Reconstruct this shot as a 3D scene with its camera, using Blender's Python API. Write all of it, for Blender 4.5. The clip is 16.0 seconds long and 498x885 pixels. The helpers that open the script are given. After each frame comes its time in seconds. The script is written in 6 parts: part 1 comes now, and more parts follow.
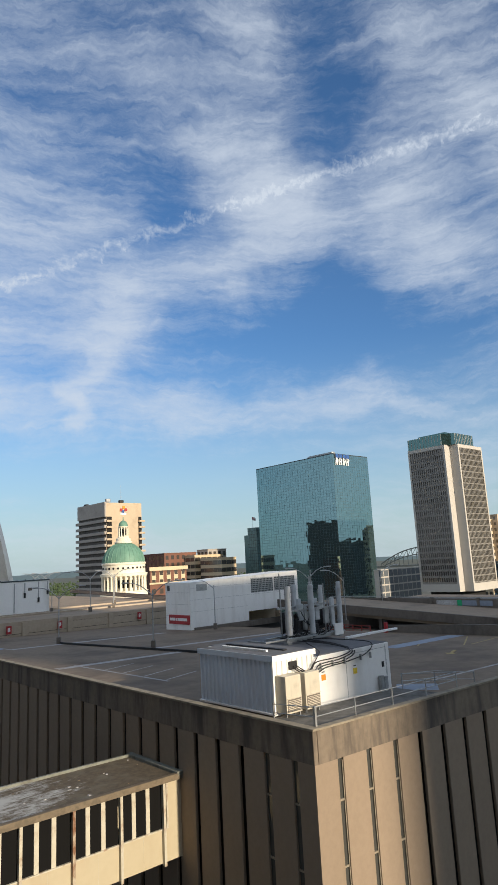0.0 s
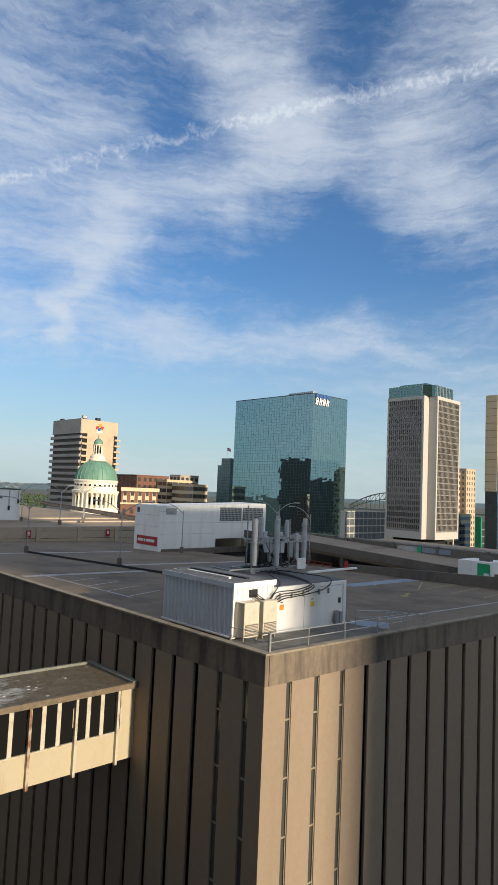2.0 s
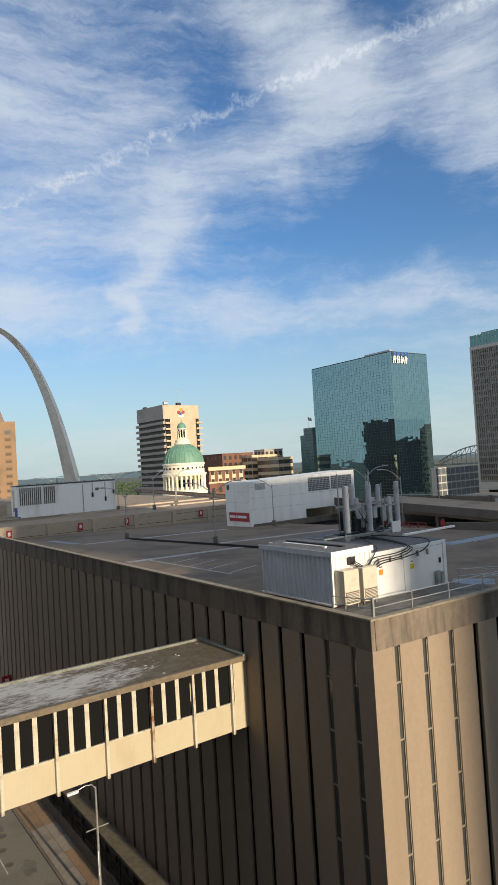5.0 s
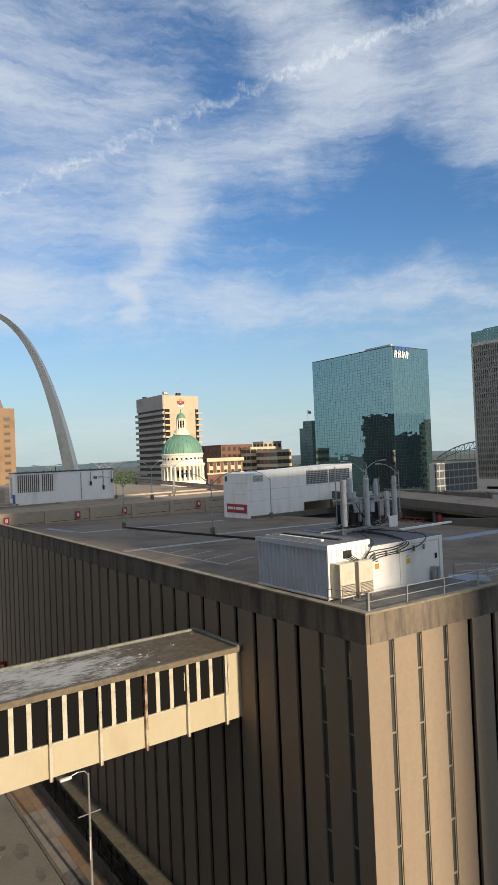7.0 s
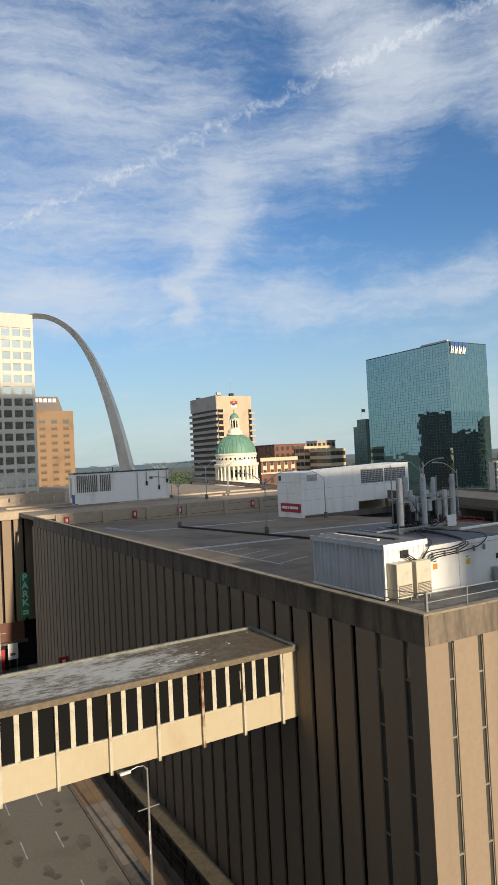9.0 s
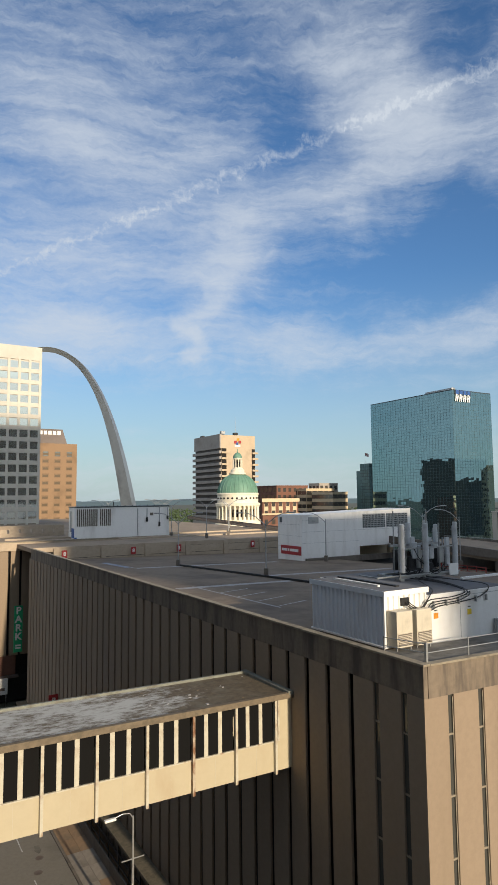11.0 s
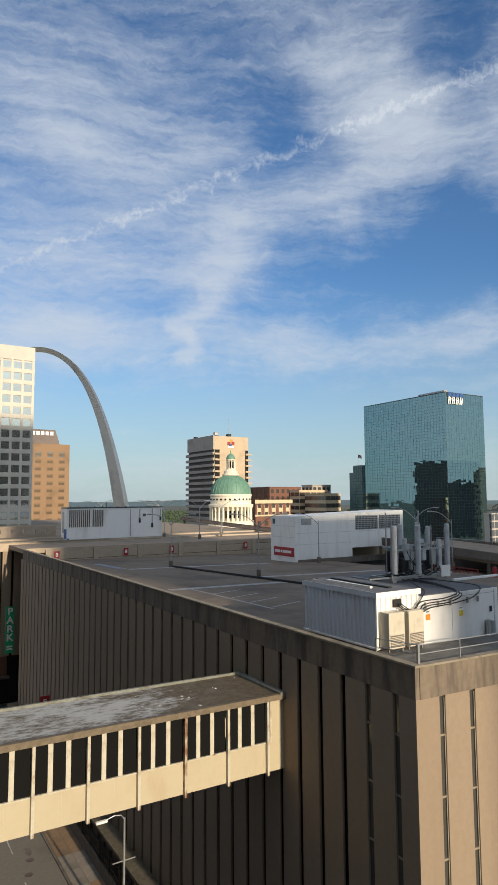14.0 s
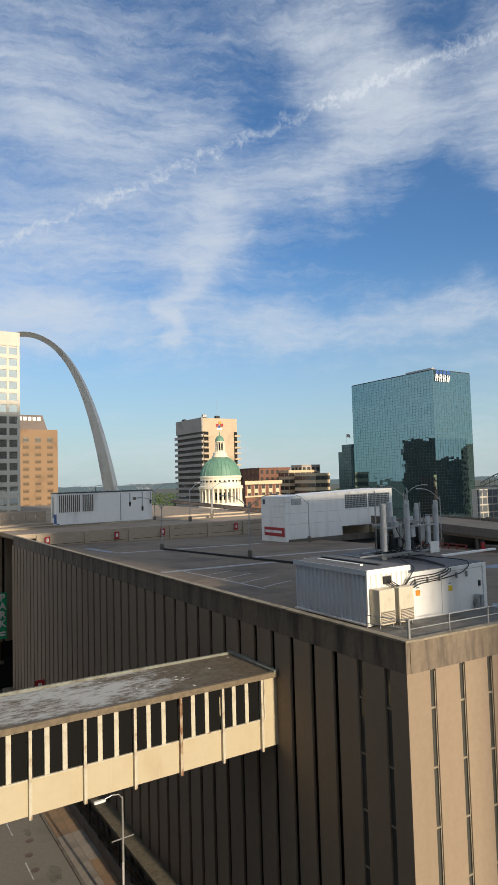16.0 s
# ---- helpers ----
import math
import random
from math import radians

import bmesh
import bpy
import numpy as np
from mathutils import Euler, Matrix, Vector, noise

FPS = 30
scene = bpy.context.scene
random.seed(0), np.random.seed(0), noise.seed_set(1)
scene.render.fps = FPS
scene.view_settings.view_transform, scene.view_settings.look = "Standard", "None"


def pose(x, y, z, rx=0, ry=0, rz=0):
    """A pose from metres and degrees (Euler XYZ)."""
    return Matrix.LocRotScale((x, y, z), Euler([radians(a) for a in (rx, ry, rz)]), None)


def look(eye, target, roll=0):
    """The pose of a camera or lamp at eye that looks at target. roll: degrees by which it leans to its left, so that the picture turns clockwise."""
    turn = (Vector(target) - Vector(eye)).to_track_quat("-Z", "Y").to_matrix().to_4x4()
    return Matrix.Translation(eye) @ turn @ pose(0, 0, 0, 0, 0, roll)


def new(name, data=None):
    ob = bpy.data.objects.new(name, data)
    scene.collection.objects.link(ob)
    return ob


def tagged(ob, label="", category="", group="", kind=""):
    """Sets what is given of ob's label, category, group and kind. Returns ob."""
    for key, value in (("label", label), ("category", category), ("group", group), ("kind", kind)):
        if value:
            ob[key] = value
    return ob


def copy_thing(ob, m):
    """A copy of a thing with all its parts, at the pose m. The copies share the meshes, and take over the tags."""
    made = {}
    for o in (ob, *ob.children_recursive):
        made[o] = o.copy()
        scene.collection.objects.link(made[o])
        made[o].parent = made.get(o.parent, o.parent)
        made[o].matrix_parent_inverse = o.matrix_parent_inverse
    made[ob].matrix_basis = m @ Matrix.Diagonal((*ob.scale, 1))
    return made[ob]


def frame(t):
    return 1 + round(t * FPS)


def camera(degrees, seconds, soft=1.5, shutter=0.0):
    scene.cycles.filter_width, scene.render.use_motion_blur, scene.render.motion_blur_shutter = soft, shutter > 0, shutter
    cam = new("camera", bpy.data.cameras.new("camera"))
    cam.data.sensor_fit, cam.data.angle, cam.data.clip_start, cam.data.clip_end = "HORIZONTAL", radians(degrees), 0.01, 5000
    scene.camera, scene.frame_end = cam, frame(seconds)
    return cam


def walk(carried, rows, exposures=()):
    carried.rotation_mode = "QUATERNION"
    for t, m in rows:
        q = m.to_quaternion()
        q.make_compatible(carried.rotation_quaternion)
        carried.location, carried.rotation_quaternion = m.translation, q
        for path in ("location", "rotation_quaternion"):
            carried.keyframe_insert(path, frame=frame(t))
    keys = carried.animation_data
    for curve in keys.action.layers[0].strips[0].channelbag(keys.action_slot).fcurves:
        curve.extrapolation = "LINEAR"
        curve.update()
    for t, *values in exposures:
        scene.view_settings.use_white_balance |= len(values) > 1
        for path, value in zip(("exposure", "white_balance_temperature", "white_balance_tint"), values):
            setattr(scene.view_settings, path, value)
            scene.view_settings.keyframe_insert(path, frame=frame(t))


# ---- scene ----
cam = camera(43.47, 16.0)
PATH = [  # seconds, place, turn
    (0.0, 0.125, 0.063, 37.442, 100.697, 3.002, 0.743),
    (0.5, 0.121, 0.05, 37.431, 100.321, 1.018, -1.941),
    (1.0, 0.128, -0.1, 37.455, 101.049, -1.365, -1.812),
    (1.5, 0.109, 0.036, 37.447, 99.138, 0.442, -0.371),
    (2.0, 0.061, 0.001, 37.462, 94.445, -2.495, -1.896),
    (2.5, 0.057, -0.049, 37.529, 91.317, -0.301, -0.469),
    (3.0, 0.031, -0.068, 37.58, 90.973, 3.032, 3.632),
    (3.5, 0.015, -0.067, 37.564, 91.799, 3.43, 6.001),
    (6.0, -0.027, -0.041, 37.569, 91.891, 3.353, 5.671),
    (6.5, -0.006, 0.025, 37.55, 91.7, 2.81, 5.253),
    (7.0, -0.007, -0.025, 37.561, 91.139, 2.293, 5.758),
    (7.5, -0.022, -0.116, 37.546, 90.501, 2.104, 7.109),
    (8.0, -0.042, -0.016, 37.511, 90.274, 2.12, 8.616),
    (8.5, -0.043, -0.019, 37.507, 90.477, 2.307, 9.886),
    (9.0, -0.024, 0.035, 37.514, 91.322, 2.753, 10.66),
    (11.5, -0.049, 0.066, 37.482, 95.627, -0.308, 10.978),
    (12.0, -0.055, 0.079, 37.472, 96.058, -1.025, 11.086),
    (12.5, -0.06, 0.035, 37.482, 96.206, -1.245, 10.918),
    (13.0, -0.065, 0.028, 37.467, 96.042, -0.948, 10.626),
    (13.5, -0.063, -0.016, 37.493, 95.595, -0.326, 10.332),
    (14.0, -0.04, 0.013, 37.488, 95.105, 0.361, 10.183),
    (14.5, -0.022, 0.057, 37.478, 94.627, 0.904, 10.076),
    (15.0, -0.054, -0.013, 37.492, 94.17, 1.197, 9.877),
    (15.5, -0.038, -0.01, 37.494, 93.73, 1.429, 9.6),
    (16.0, -0.031, 0.052, 37.488, 93.378, 1.603, 9.248),
]
walk(cam, [(t, pose(x, y, z, rx, ry, rz)) for t, x, y, z, rx, ry, rz in PATH], exposures=[(0.0, 0.24, 6250, 9), (3.5, 0.32, 6420, 9), (9.0, 0.27, 6450, 9), (12.5, 0.14, 6350, 9), (16.0, 0.23, 6420, 9)])

# ---- light ----
SUN_AZ, SUN_EL = radians(136.5), radians(15)
sun_way = Vector((math.sin(SUN_AZ) * math.cos(SUN_EL), math.cos(SUN_AZ) * math.cos(SUN_EL), math.sin(SUN_EL)))
sun = new("sun", bpy.data.lights.new("sun", "SUN"))
sun.data.energy, sun.data.angle, sun.data.color = 5.0, radians(0.9), (1.0, 0.82, 0.60)
sun.matrix_world = look(sun_way * 500, (0, 0, 0))


def node(tree, kind, **inputs):
    n = tree.nodes.new(kind)
    for key, value in inputs.items():
        if key.startswith("i"):
            n.inputs[int(key[1:])].default_value = value
    return n


def maths(tree, op, a, b=None, clamp=False):
    n = tree.nodes.new("ShaderNodeMath")
    n.operation, n.use_clamp = op, clamp
    for k, v in enumerate((a, b)):
        if v is None:
            continue
        if isinstance(v, (int, float)):
            n.inputs[k].default_value = v
        else:
            tree.links.new(v, n.inputs[k])
    return n.outputs[0]


def smooth(tree, value, lo, hi):
    n = tree.nodes.new("ShaderNodeMapRange")
    n.interpolation_type = "SMOOTHSTEP"
    tree.links.new(value, n.inputs[0])
    n.inputs[1].default_value, n.inputs[2].default_value = lo, hi
    n.inputs[3].default_value, n.inputs[4].default_value = 0.0, 1.0
    return n.outputs[0]


def make_world():
    world = bpy.data.worlds.new("sky")
    scene.world = world
    world.use_nodes = True
    t = world.node_tree
    t.nodes.clear()
    link = t.links.new
    sky = t.nodes.new("ShaderNodeTexSky")
    sky.sky_type, sky.sun_disc = "NISHITA", False
    sky.sun_elevation, sky.sun_rotation = SUN_EL, SUN_AZ
    sky.air_density, sky.dust_density, sky.ozone_density, sky.altitude = 1.0, 0.8, 1.6, 100
    co = t.nodes.new("ShaderNodeTexCoord").outputs["Generated"]
    sep = t.nodes.new("ShaderNodeSeparateXYZ")
    link(co, sep.inputs[0])
    z = maths(t, "ADD", maths(t, "MAXIMUM", sep.outputs[2], 0.0), 0.12)
    px, py = maths(t, "DIVIDE", sep.outputs[0], z), maths(t, "DIVIDE", sep.outputs[1], z)
    flat = t.nodes.new("ShaderNodeCombineXYZ")
    link(px, flat.inputs[0]), link(py, flat.inputs[1])

    def clouds(scale, turn, stretch, detail, rough, warp, shift=(0, 0, 0)):
        mp = t.nodes.new("ShaderNodeMapping")
        mp.inputs["Location"].default_value = shift
        mp.inputs["Rotation"].default_value = (0, 0, radians(turn))
        mp.inputs["Scale"].default_value = stretch
        link(flat.outputs[0], mp.inputs[0])
        n = node(t, "ShaderNodeTexNoise")
        n.inputs["Scale"].default_value, n.inputs["Detail"].default_value = scale, detail
        n.inputs["Roughness"].default_value, n.inputs["Distortion"].default_value = rough, warp
        link(mp.outputs[0], n.inputs["Vector"])
        return n.outputs[0]

    # bearing and height over the horizon, in degrees, ruffled so that no bank has a clean edge
    up = maths(t, "MULTIPLY", maths(t, "ARCSINE", sep.outputs[2]), 57.296)
    across = maths(t, "MULTIPLY", maths(t, "ARCTAN2", sep.outputs[0], sep.outputs[1]), 57.296)
    plain = t.nodes.new("ShaderNodeCombineXYZ")
    link(across, plain.inputs[0]), link(up, plain.inputs[1])

    def noise_at(vector, scale, detail, rough, warp, turn=0.0, stretch=(1, 1, 1), colour=False):
        mp = t.nodes.new("ShaderNodeMapping")
        mp.inputs["Rotation"].default_value = (0, 0, radians(turn))
        mp.inputs["Scale"].default_value = stretch
        link(vector, mp.inputs[0])
        n = node(t, "ShaderNodeTexNoise")
        n.inputs["Scale"].default_value, n.inputs["Detail"].default_value = scale, detail
        n.inputs["Roughness"].default_value, n.inputs["Distortion"].default_value = rough, warp
        link(mp.outputs[0], n.inputs["Vector"])
        return n.outputs[1 if colour else 0]

    def shifted(vector, scale, detail, by):
        off = t.nodes.new("ShaderNodeVectorMath")
        off.operation = "SUBTRACT"
        link(noise_at(vector, scale, detail, 0.62, 0.0, colour=True), off.inputs[0])
        off.inputs[1].default_value = (0.5, 0.5, 0.5)
        mul = t.nodes.new("ShaderNodeVectorMath")
        mul.operation = "MULTIPLY_ADD"
        link(off.outputs[0], mul.inputs[0])
        mul.inputs[1].default_value = (by, by, 0)
        link(vector, mul.inputs[2])
        return mul.outputs[0]

    ruffled = shifted(shifted(plain.outputs[0], 0.10, 2, 6.0), 0.42, 6, 3.0)

    combable = shifted(shifted(plain.outputs[0], 0.05, 1, 5.0), 0.45, 5, 1.6)

    def bank(az, el, rx, ry, turn, amount):
        wide = 1.0 if ry < 2.0 else 1.35
        mp = t.nodes.new("ShaderNodeMapping")
        mp.vector_type = "TEXTURE"
        mp.inputs["Location"].default_value = (az, el, 0)
        mp.inputs["Rotation"].default_value = (0, 0, radians(turn))
        mp.inputs["Scale"].default_value = (rx * 1.08 * wide, ry * 1.3 * wide, 1)
        link(ruffled, mp.inputs[0])
        g = t.nodes.new("ShaderNodeTexGradient")
        g.gradient_type = "SPHERICAL"
        link(mp.outputs[0], g.inputs[0])
        return maths(t, "MULTIPLY", smooth(t, g.outputs["Fac"], 0.0, 1.0), amount * 0.78)

    # bearing, height, half length, half width, lean and weight of the cirrus banks
    column = ((-10.7, 23.9, 3.6, 2.3, 68, 0.22), (-12.8, 21.0, 5.3, 2.7, 10, 0.28), (-13.5, 18.3, 2.4, 1.7, -76, 0.26),
              (-14.8, 16.4, 3.4, 1.4, 17, 0.28), (-16.4, 14.6, 2.0, 1.1, -58, 0.34), (-16.0, 12.5, 1.9, 1.1, -115, 0.30))
    low_banks = ((-26.5, 13.7, 8.4, 2.3, -3, 0.30), (-6.6, 13.4, 9.5, 2.3, -3, 0.27), (6.6, 14.8, 6.2, 2.4, 3, 0.32), (13.0, 12.9, 6.2, 0.9, -6, 0.18))
    high_banks = ((-29.5, 31.4, 6.9, 3.5, -17, 0.19), (-18.8, 30.6, 9.3, 4.7, -15, 0.17), (-1.5, 34.9, 7.6, 3.1, -29, 0.26), (6.1, 29.6, 6.4, 3.9, -44, 0.30),
                  (1.2, 28.8, 6.3, 4.7, 8, 0.18), (-2.6, 25.8, 9.6, 3.0, -19, 0.19), (-27.6, 19.3, 10.8, 6.2, -19, 0.16), (-22.0, 24.5, 9.0, 4.5, -15, 0.10))
    east_banks = ((18.1, 40.6, 6.8, 4.7, 19, 0.15), (22.0, 39.6, 4.3, 3.1, -80, 0.06), (24.8, 35.5, 4.4, 3.1, -29, 0.20), (25.3, 31.0, 3.0, 3.1, -15, 0.22),
                  (16.0, 30.3, 6.8, 4.7, -3, 0.26), (20.2, 25.4, 7.1, 2.3, 13, 0.26), (2.2, 43.8, 4.5, 4.7, 27, 0.18))
    clear = ((-7.4, 33.6, 5.9, 4.7, 8, -0.20), (-18.2, 37.2, 10.0, 4.7, -3, -0.04), (7.7, 22.9, 7.5, 5.6, -2, -0.30), (0.0, 18.4, 11.3, 4.0, -4, -0.24),
             (-3.8, 7.3, 20.0, 3.4, 0, -0.34), (-25.7, 7.1, 11.0, 3.2, 1, -0.30), (10.5, 38.9, 5.9, 6.2, -7, -0.22), (22.9, 29.5, 4.1, 4.3, -13, -0.18), (13.9, 19.6, 12.8, 5.0, -10, -0.26))
    lift = None
    for row in column + low_banks + high_banks + east_banks + clear:
        b = bank(*row)
        lift = b if lift is None else maths(t, "ADD", lift, b)
    combed = noise_at(combable, 0.24, 9, 0.66, 0.2, 22, (0.30, 1.6, 1))
    fibres = noise_at(combable, 0.7, 8, 0.7, 0.2, 34, (0.30, 1.9, 1))
    curds = noise_at(shifted(plain.outputs[0], 0.5, 6, 2.2), 0.75, 7, 0.62, 0.6)
    broad = clouds(1.5, 0, (1, 1, 1), 3, 0.5, 0.4, (0.4, 0.2, 0))
    cover = maths(t, "ADD", maths(t, "MULTIPLY", combed, 0.66), maths(t, "ADD", maths(t, "MULTIPLY", fibres, 0.36), maths(t, "MULTIPLY", curds, 0.10)))
    cover = maths(t, "ADD", maths(t, "ADD", cover, lift), maths(t, "MULTIPLY", maths(t, "SUBTRACT", broad, 0.5), 0.10))
    # unseen cloud added overhead and behind, to whiten the fill light
    cover = maths(t, "ADD", cover, maths(t, "MULTIPLY", smooth(t, maths(t, "MULTIPLY", py, -1.0), -0.75, 0.1), 0.30))
    haze = smooth(t, cover, 0.33, 1.00)
    # an old contrail crossing the sky, frayed into beads
    line = maths(t, "ADD", maths(t, "ADD", maths(t, "MULTIPLY", across, 0.2293), 31.64), maths(t, "MULTIPLY", maths(t, "MULTIPLY", across, across), -0.00468))
    wob = maths(t, "MULTIPLY", maths(t, "SUBTRACT", curds, 0.5), 3.4)
    line = maths(t, "ABSOLUTE", maths(t, "ADD", maths(t, "SUBTRACT", up, line), wob))
    trail = maths(t, "SUBTRACT", 1.0, smooth(t, line, 0.0, 0.62))
    beads = noise_at(plain.outputs[0], 1.3, 5, 0.65, 0.4)
    trail = maths(t, "MULTIPLY", trail, maths(t, "ADD", 0.05, maths(t, "MULTIPLY", smooth(t, beads, 0.36, 0.66), 0.33)))
    fade = maths(t, "SUBTRACT", 1.0, smooth(t, maths(t, "ABSOLUTE", across), 34.0, 50.0))
    trail = maths(t, "MULTIPLY", trail, fade)
    amount = maths(t, "ADD", maths(t, "MULTIPLY", haze, 0.86), trail, True)
    # pale air near the horizon
    low = maths(t, "SUBTRACT", 1.0, smooth(t, sep.outputs[2], -0.04, 0.35))
    tint = node(t, "ShaderNodeMix")
    tint.data_type, tint.blend_type = "RGBA", "MULTIPLY"
    tint.inputs["Factor"].default_value = 1.0
    tint.inputs["B"].default_value = (0.66, 0.95, 1.26, 1)
    link(sky.outputs[0], tint.inputs["A"])
    pale = node(t, "ShaderNodeMix")
    pale.data_type = "RGBA"
    pale.inputs["B"].default_value = (4.35, 5.25, 5.35, 1)
    link(maths(t, "MULTIPLY", low, 0.80), pale.inputs["Factor"])
    link(tint.outputs["Result"], pale.inputs["A"])
    mix = node(t, "ShaderNodeMix")
    mix.data_type = "RGBA"
    mix.inputs["B"].default_value = (5.6, 6.05, 6.7, 1)
    link(amount, mix.inputs["Factor"])
    link(pale.outputs["Result"], mix.inputs["A"])
    bg = node(t, "ShaderNodeBackground")
    bg.inputs[1].default_value = 0.098
    link(mix.outputs["Result"], bg.inputs[0])
    out = t.nodes.new("ShaderNodeOutputWorld")
    link(bg.outputs[0], out.inputs[0])


make_world()


# ---- materials ----
def mat(name, a, b=None, rough=0.8, metal=0.0, grain=4.0, stain=0.25, bump=0.15, c=None, streak=0.0, each=0.0, spec=0.5, worn=0.48):
    """Colour a, broken by b in fine grain and by c in broad stains; streak draws them out downward; each varies piece by piece."""
    m = bpy.data.materials.new(name)
    m.use_nodes = True
    t = m.node_tree
    p = t.nodes["Principled BSDF"]
    p.inputs["Roughness"].default_value, p.inputs["Metallic"].default_value = rough, metal
    p.inputs["Specular IOR Level"].default_value = spec
    b = b or tuple(v * 0.82 for v in a)
    c = c or tuple(v * 0.62 for v in a)
    co = t.nodes.new("ShaderNodeTexCoord").outputs["Object"]
    fine = node(t, "ShaderNodeTexNoise")
    fine.inputs["Scale"].default_value, fine.inputs["Detail"].default_value = grain, 8
    fine.inputs["Roughness"].default_value = 0.7
    t.links.new(co, fine.inputs["Vector"])
    mp = t.nodes.new("ShaderNodeMapping")
    mp.inputs["Scale"].default_value = (1, 1, 1 - 0.93 * streak)
    t.links.new(co, mp.inputs[0])
    wide = node(t, "ShaderNodeTexNoise")
    wide.inputs["Scale"].default_value, wide.inputs["Detail"].default_value = stain, 6
    wide.inputs["Roughness"].default_value = 0.6
    t.links.new(mp.outputs[0], wide.inputs["Vector"])
    one = node(t, "ShaderNodeMix")
    one.data_type = "RGBA"
    one.inputs["A"].default_value, one.inputs["B"].default_value = (*a, 1), (*b, 1)
    t.links.new(smooth(t, fine.outputs[0], 0.35, 0.68), one.inputs["Factor"])
    two = node(t, "ShaderNodeMix")
    two.data_type = "RGBA"
    two.inputs["B"].default_value = (*c, 1)
    t.links.new(one.outputs["Result"], two.inputs["A"])
    t.links.new(smooth(t, wide.outputs[0], worn, worn + 0.27), two.inputs["Factor"])
    colour = two.outputs["Result"]
    if each:
        info = t.nodes.new("ShaderNodeObjectInfo")
        hsv = t.nodes.new("ShaderNodeHueSaturation")
        t.links.new(maths(t, "ADD", 1 - each / 2, maths(t, "MULTIPLY", info.outputs["Random"], each)), hsv.inputs["Value"])
        t.links.new(colour, hsv.inputs["Color"])
        colour = hsv.outputs[0]
    t.links.new(colour, p.inputs["Base Color"])
    if bump:
        bp = t.nodes.new("ShaderNodeBump")
        bp.inputs["Strength"].default_value, bp.inputs["Distance"].default_value = bump, 0.02
        t.links.new(fine.outputs[0], bp.inputs["Height"])
        t.links.new(bp.outputs[0], p.inputs["Normal"])
    rr = maths(t, "ADD", rough - 0.08, maths(t, "MULTIPLY", wide.outputs[0], 0.16), True)
    t.links.new(rr, p.inputs["Roughness"])
    return m


def glass_mat(name, tint, rough=0.03, metal=0.9, vary=0.25):
    """Coated facade glass, each pane a little different."""
    m = bpy.data.materials.new(name)
    m.use_nodes = True
    t = m.node_tree
    p = t.nodes["Principled BSDF"]
    p.inputs["Roughness"].default_value, p.inputs["Metallic"].default_value = rough, metal
    geo = t.nodes.new("ShaderNodeNewGeometry")
    hsv = t.nodes.new("ShaderNodeHueSaturation")
    hsv.inputs["Color"].default_value = (*tint, 1)
    t.links.new(maths(t, "ADD", 1 - vary / 2, maths(t, "MULTIPLY", geo.outputs["Random Per Island"], vary)), hsv.inputs["Value"])
    t.links.new(hsv.outputs[0], p.inputs["Base Color"])
    return m


CONCRETE = mat("tan_ribbed_concrete", (0.272, 0.210, 0.150), (0.250, 0.193, 0.137), 0.9, grain=3, stain=0.35, c=(0.215, 0.168, 0.114), streak=0.9, each=0.10, bump=0.3)
CAP = mat("weathered_concrete_cap", (0.29, 0.25, 0.185), (0.22, 0.19, 0.14), 0.9, grain=2, stain=0.5, c=(0.13, 0.115, 0.09))
PARAPET = mat("stained_concrete", (0.212, 0.170, 0.125), (0.175, 0.140, 0.104), 0.9, grain=3, stain=0.9, c=(0.080, 0.067, 0.056), streak=0.9, bump=0.3, worn=0.41)
GREYCON = mat("grey_concrete", (0.165, 0.142, 0.118), (0.13, 0.112, 0.094), 0.9, grain=2, stain=0.3, c=(0.075, 0.065, 0.055), streak=0.6, bump=0.3)
MOSSY = mat("mossy_concrete", (0.14, 0.118, 0.082), (0.085, 0.074, 0.05), 0.95, grain=2.5, stain=0.5, c=(0.055, 0.052, 0.03), bump=0.4)
RAMPTAN = mat("worn_tan_ramp", (0.30, 0.232, 0.165), (0.25, 0.193, 0.138), 0.9, grain=1.4, stain=0.15, c=(0.17, 0.132, 0.096))
TANCON = mat("pale_tan_concrete", (0.44, 0.36, 0.27), (0.38, 0.31, 0.23), 0.9, grain=1.5, stain=0.12, c=(0.30, 0.24, 0.18))
DECK = mat("worn_deck_coating", (0.200, 0.150, 0.102), (0.157, 0.118, 0.080), 0.85, grain=1.2, stain=0.16, c=(0.100, 0.074, 0.054), bump=0.25, worn=0.44)
ASPHALT = mat("street_asphalt", (0.20, 0.185, 0.155), (0.175, 0.16, 0.133), 0.9, grain=2.5, stain=0.14, c=(0.14, 0.127, 0.105), bump=0.3)
GROUND = mat("city_ground", (0.10, 0.10, 0.085), (0.07, 0.08, 0.05), 0.95, grain=0.02, stain=0.004, c=(0.05, 0.075, 0.04), bump=0)
PAVING = mat("brown_paving", (0.26, 0.17, 0.10), (0.22, 0.15, 0.09), 0.9, grain=2, stain=0.3, c=(0.16, 0.12, 0.08), each=0.25)
PAVINGPALE = mat("pale_paving", (0.27, 0.24, 0.20), (0.23, 0.20, 0.17), 0.9, grain=2, stain=0.3, each=0.12)
WHITELINE = mat("faded_white_line", (0.55, 0.55, 0.55), (0.36, 0.35, 0.34), 0.85, grain=4, stain=0.6, c=(0.20, 0.18, 0.17), bump=0)
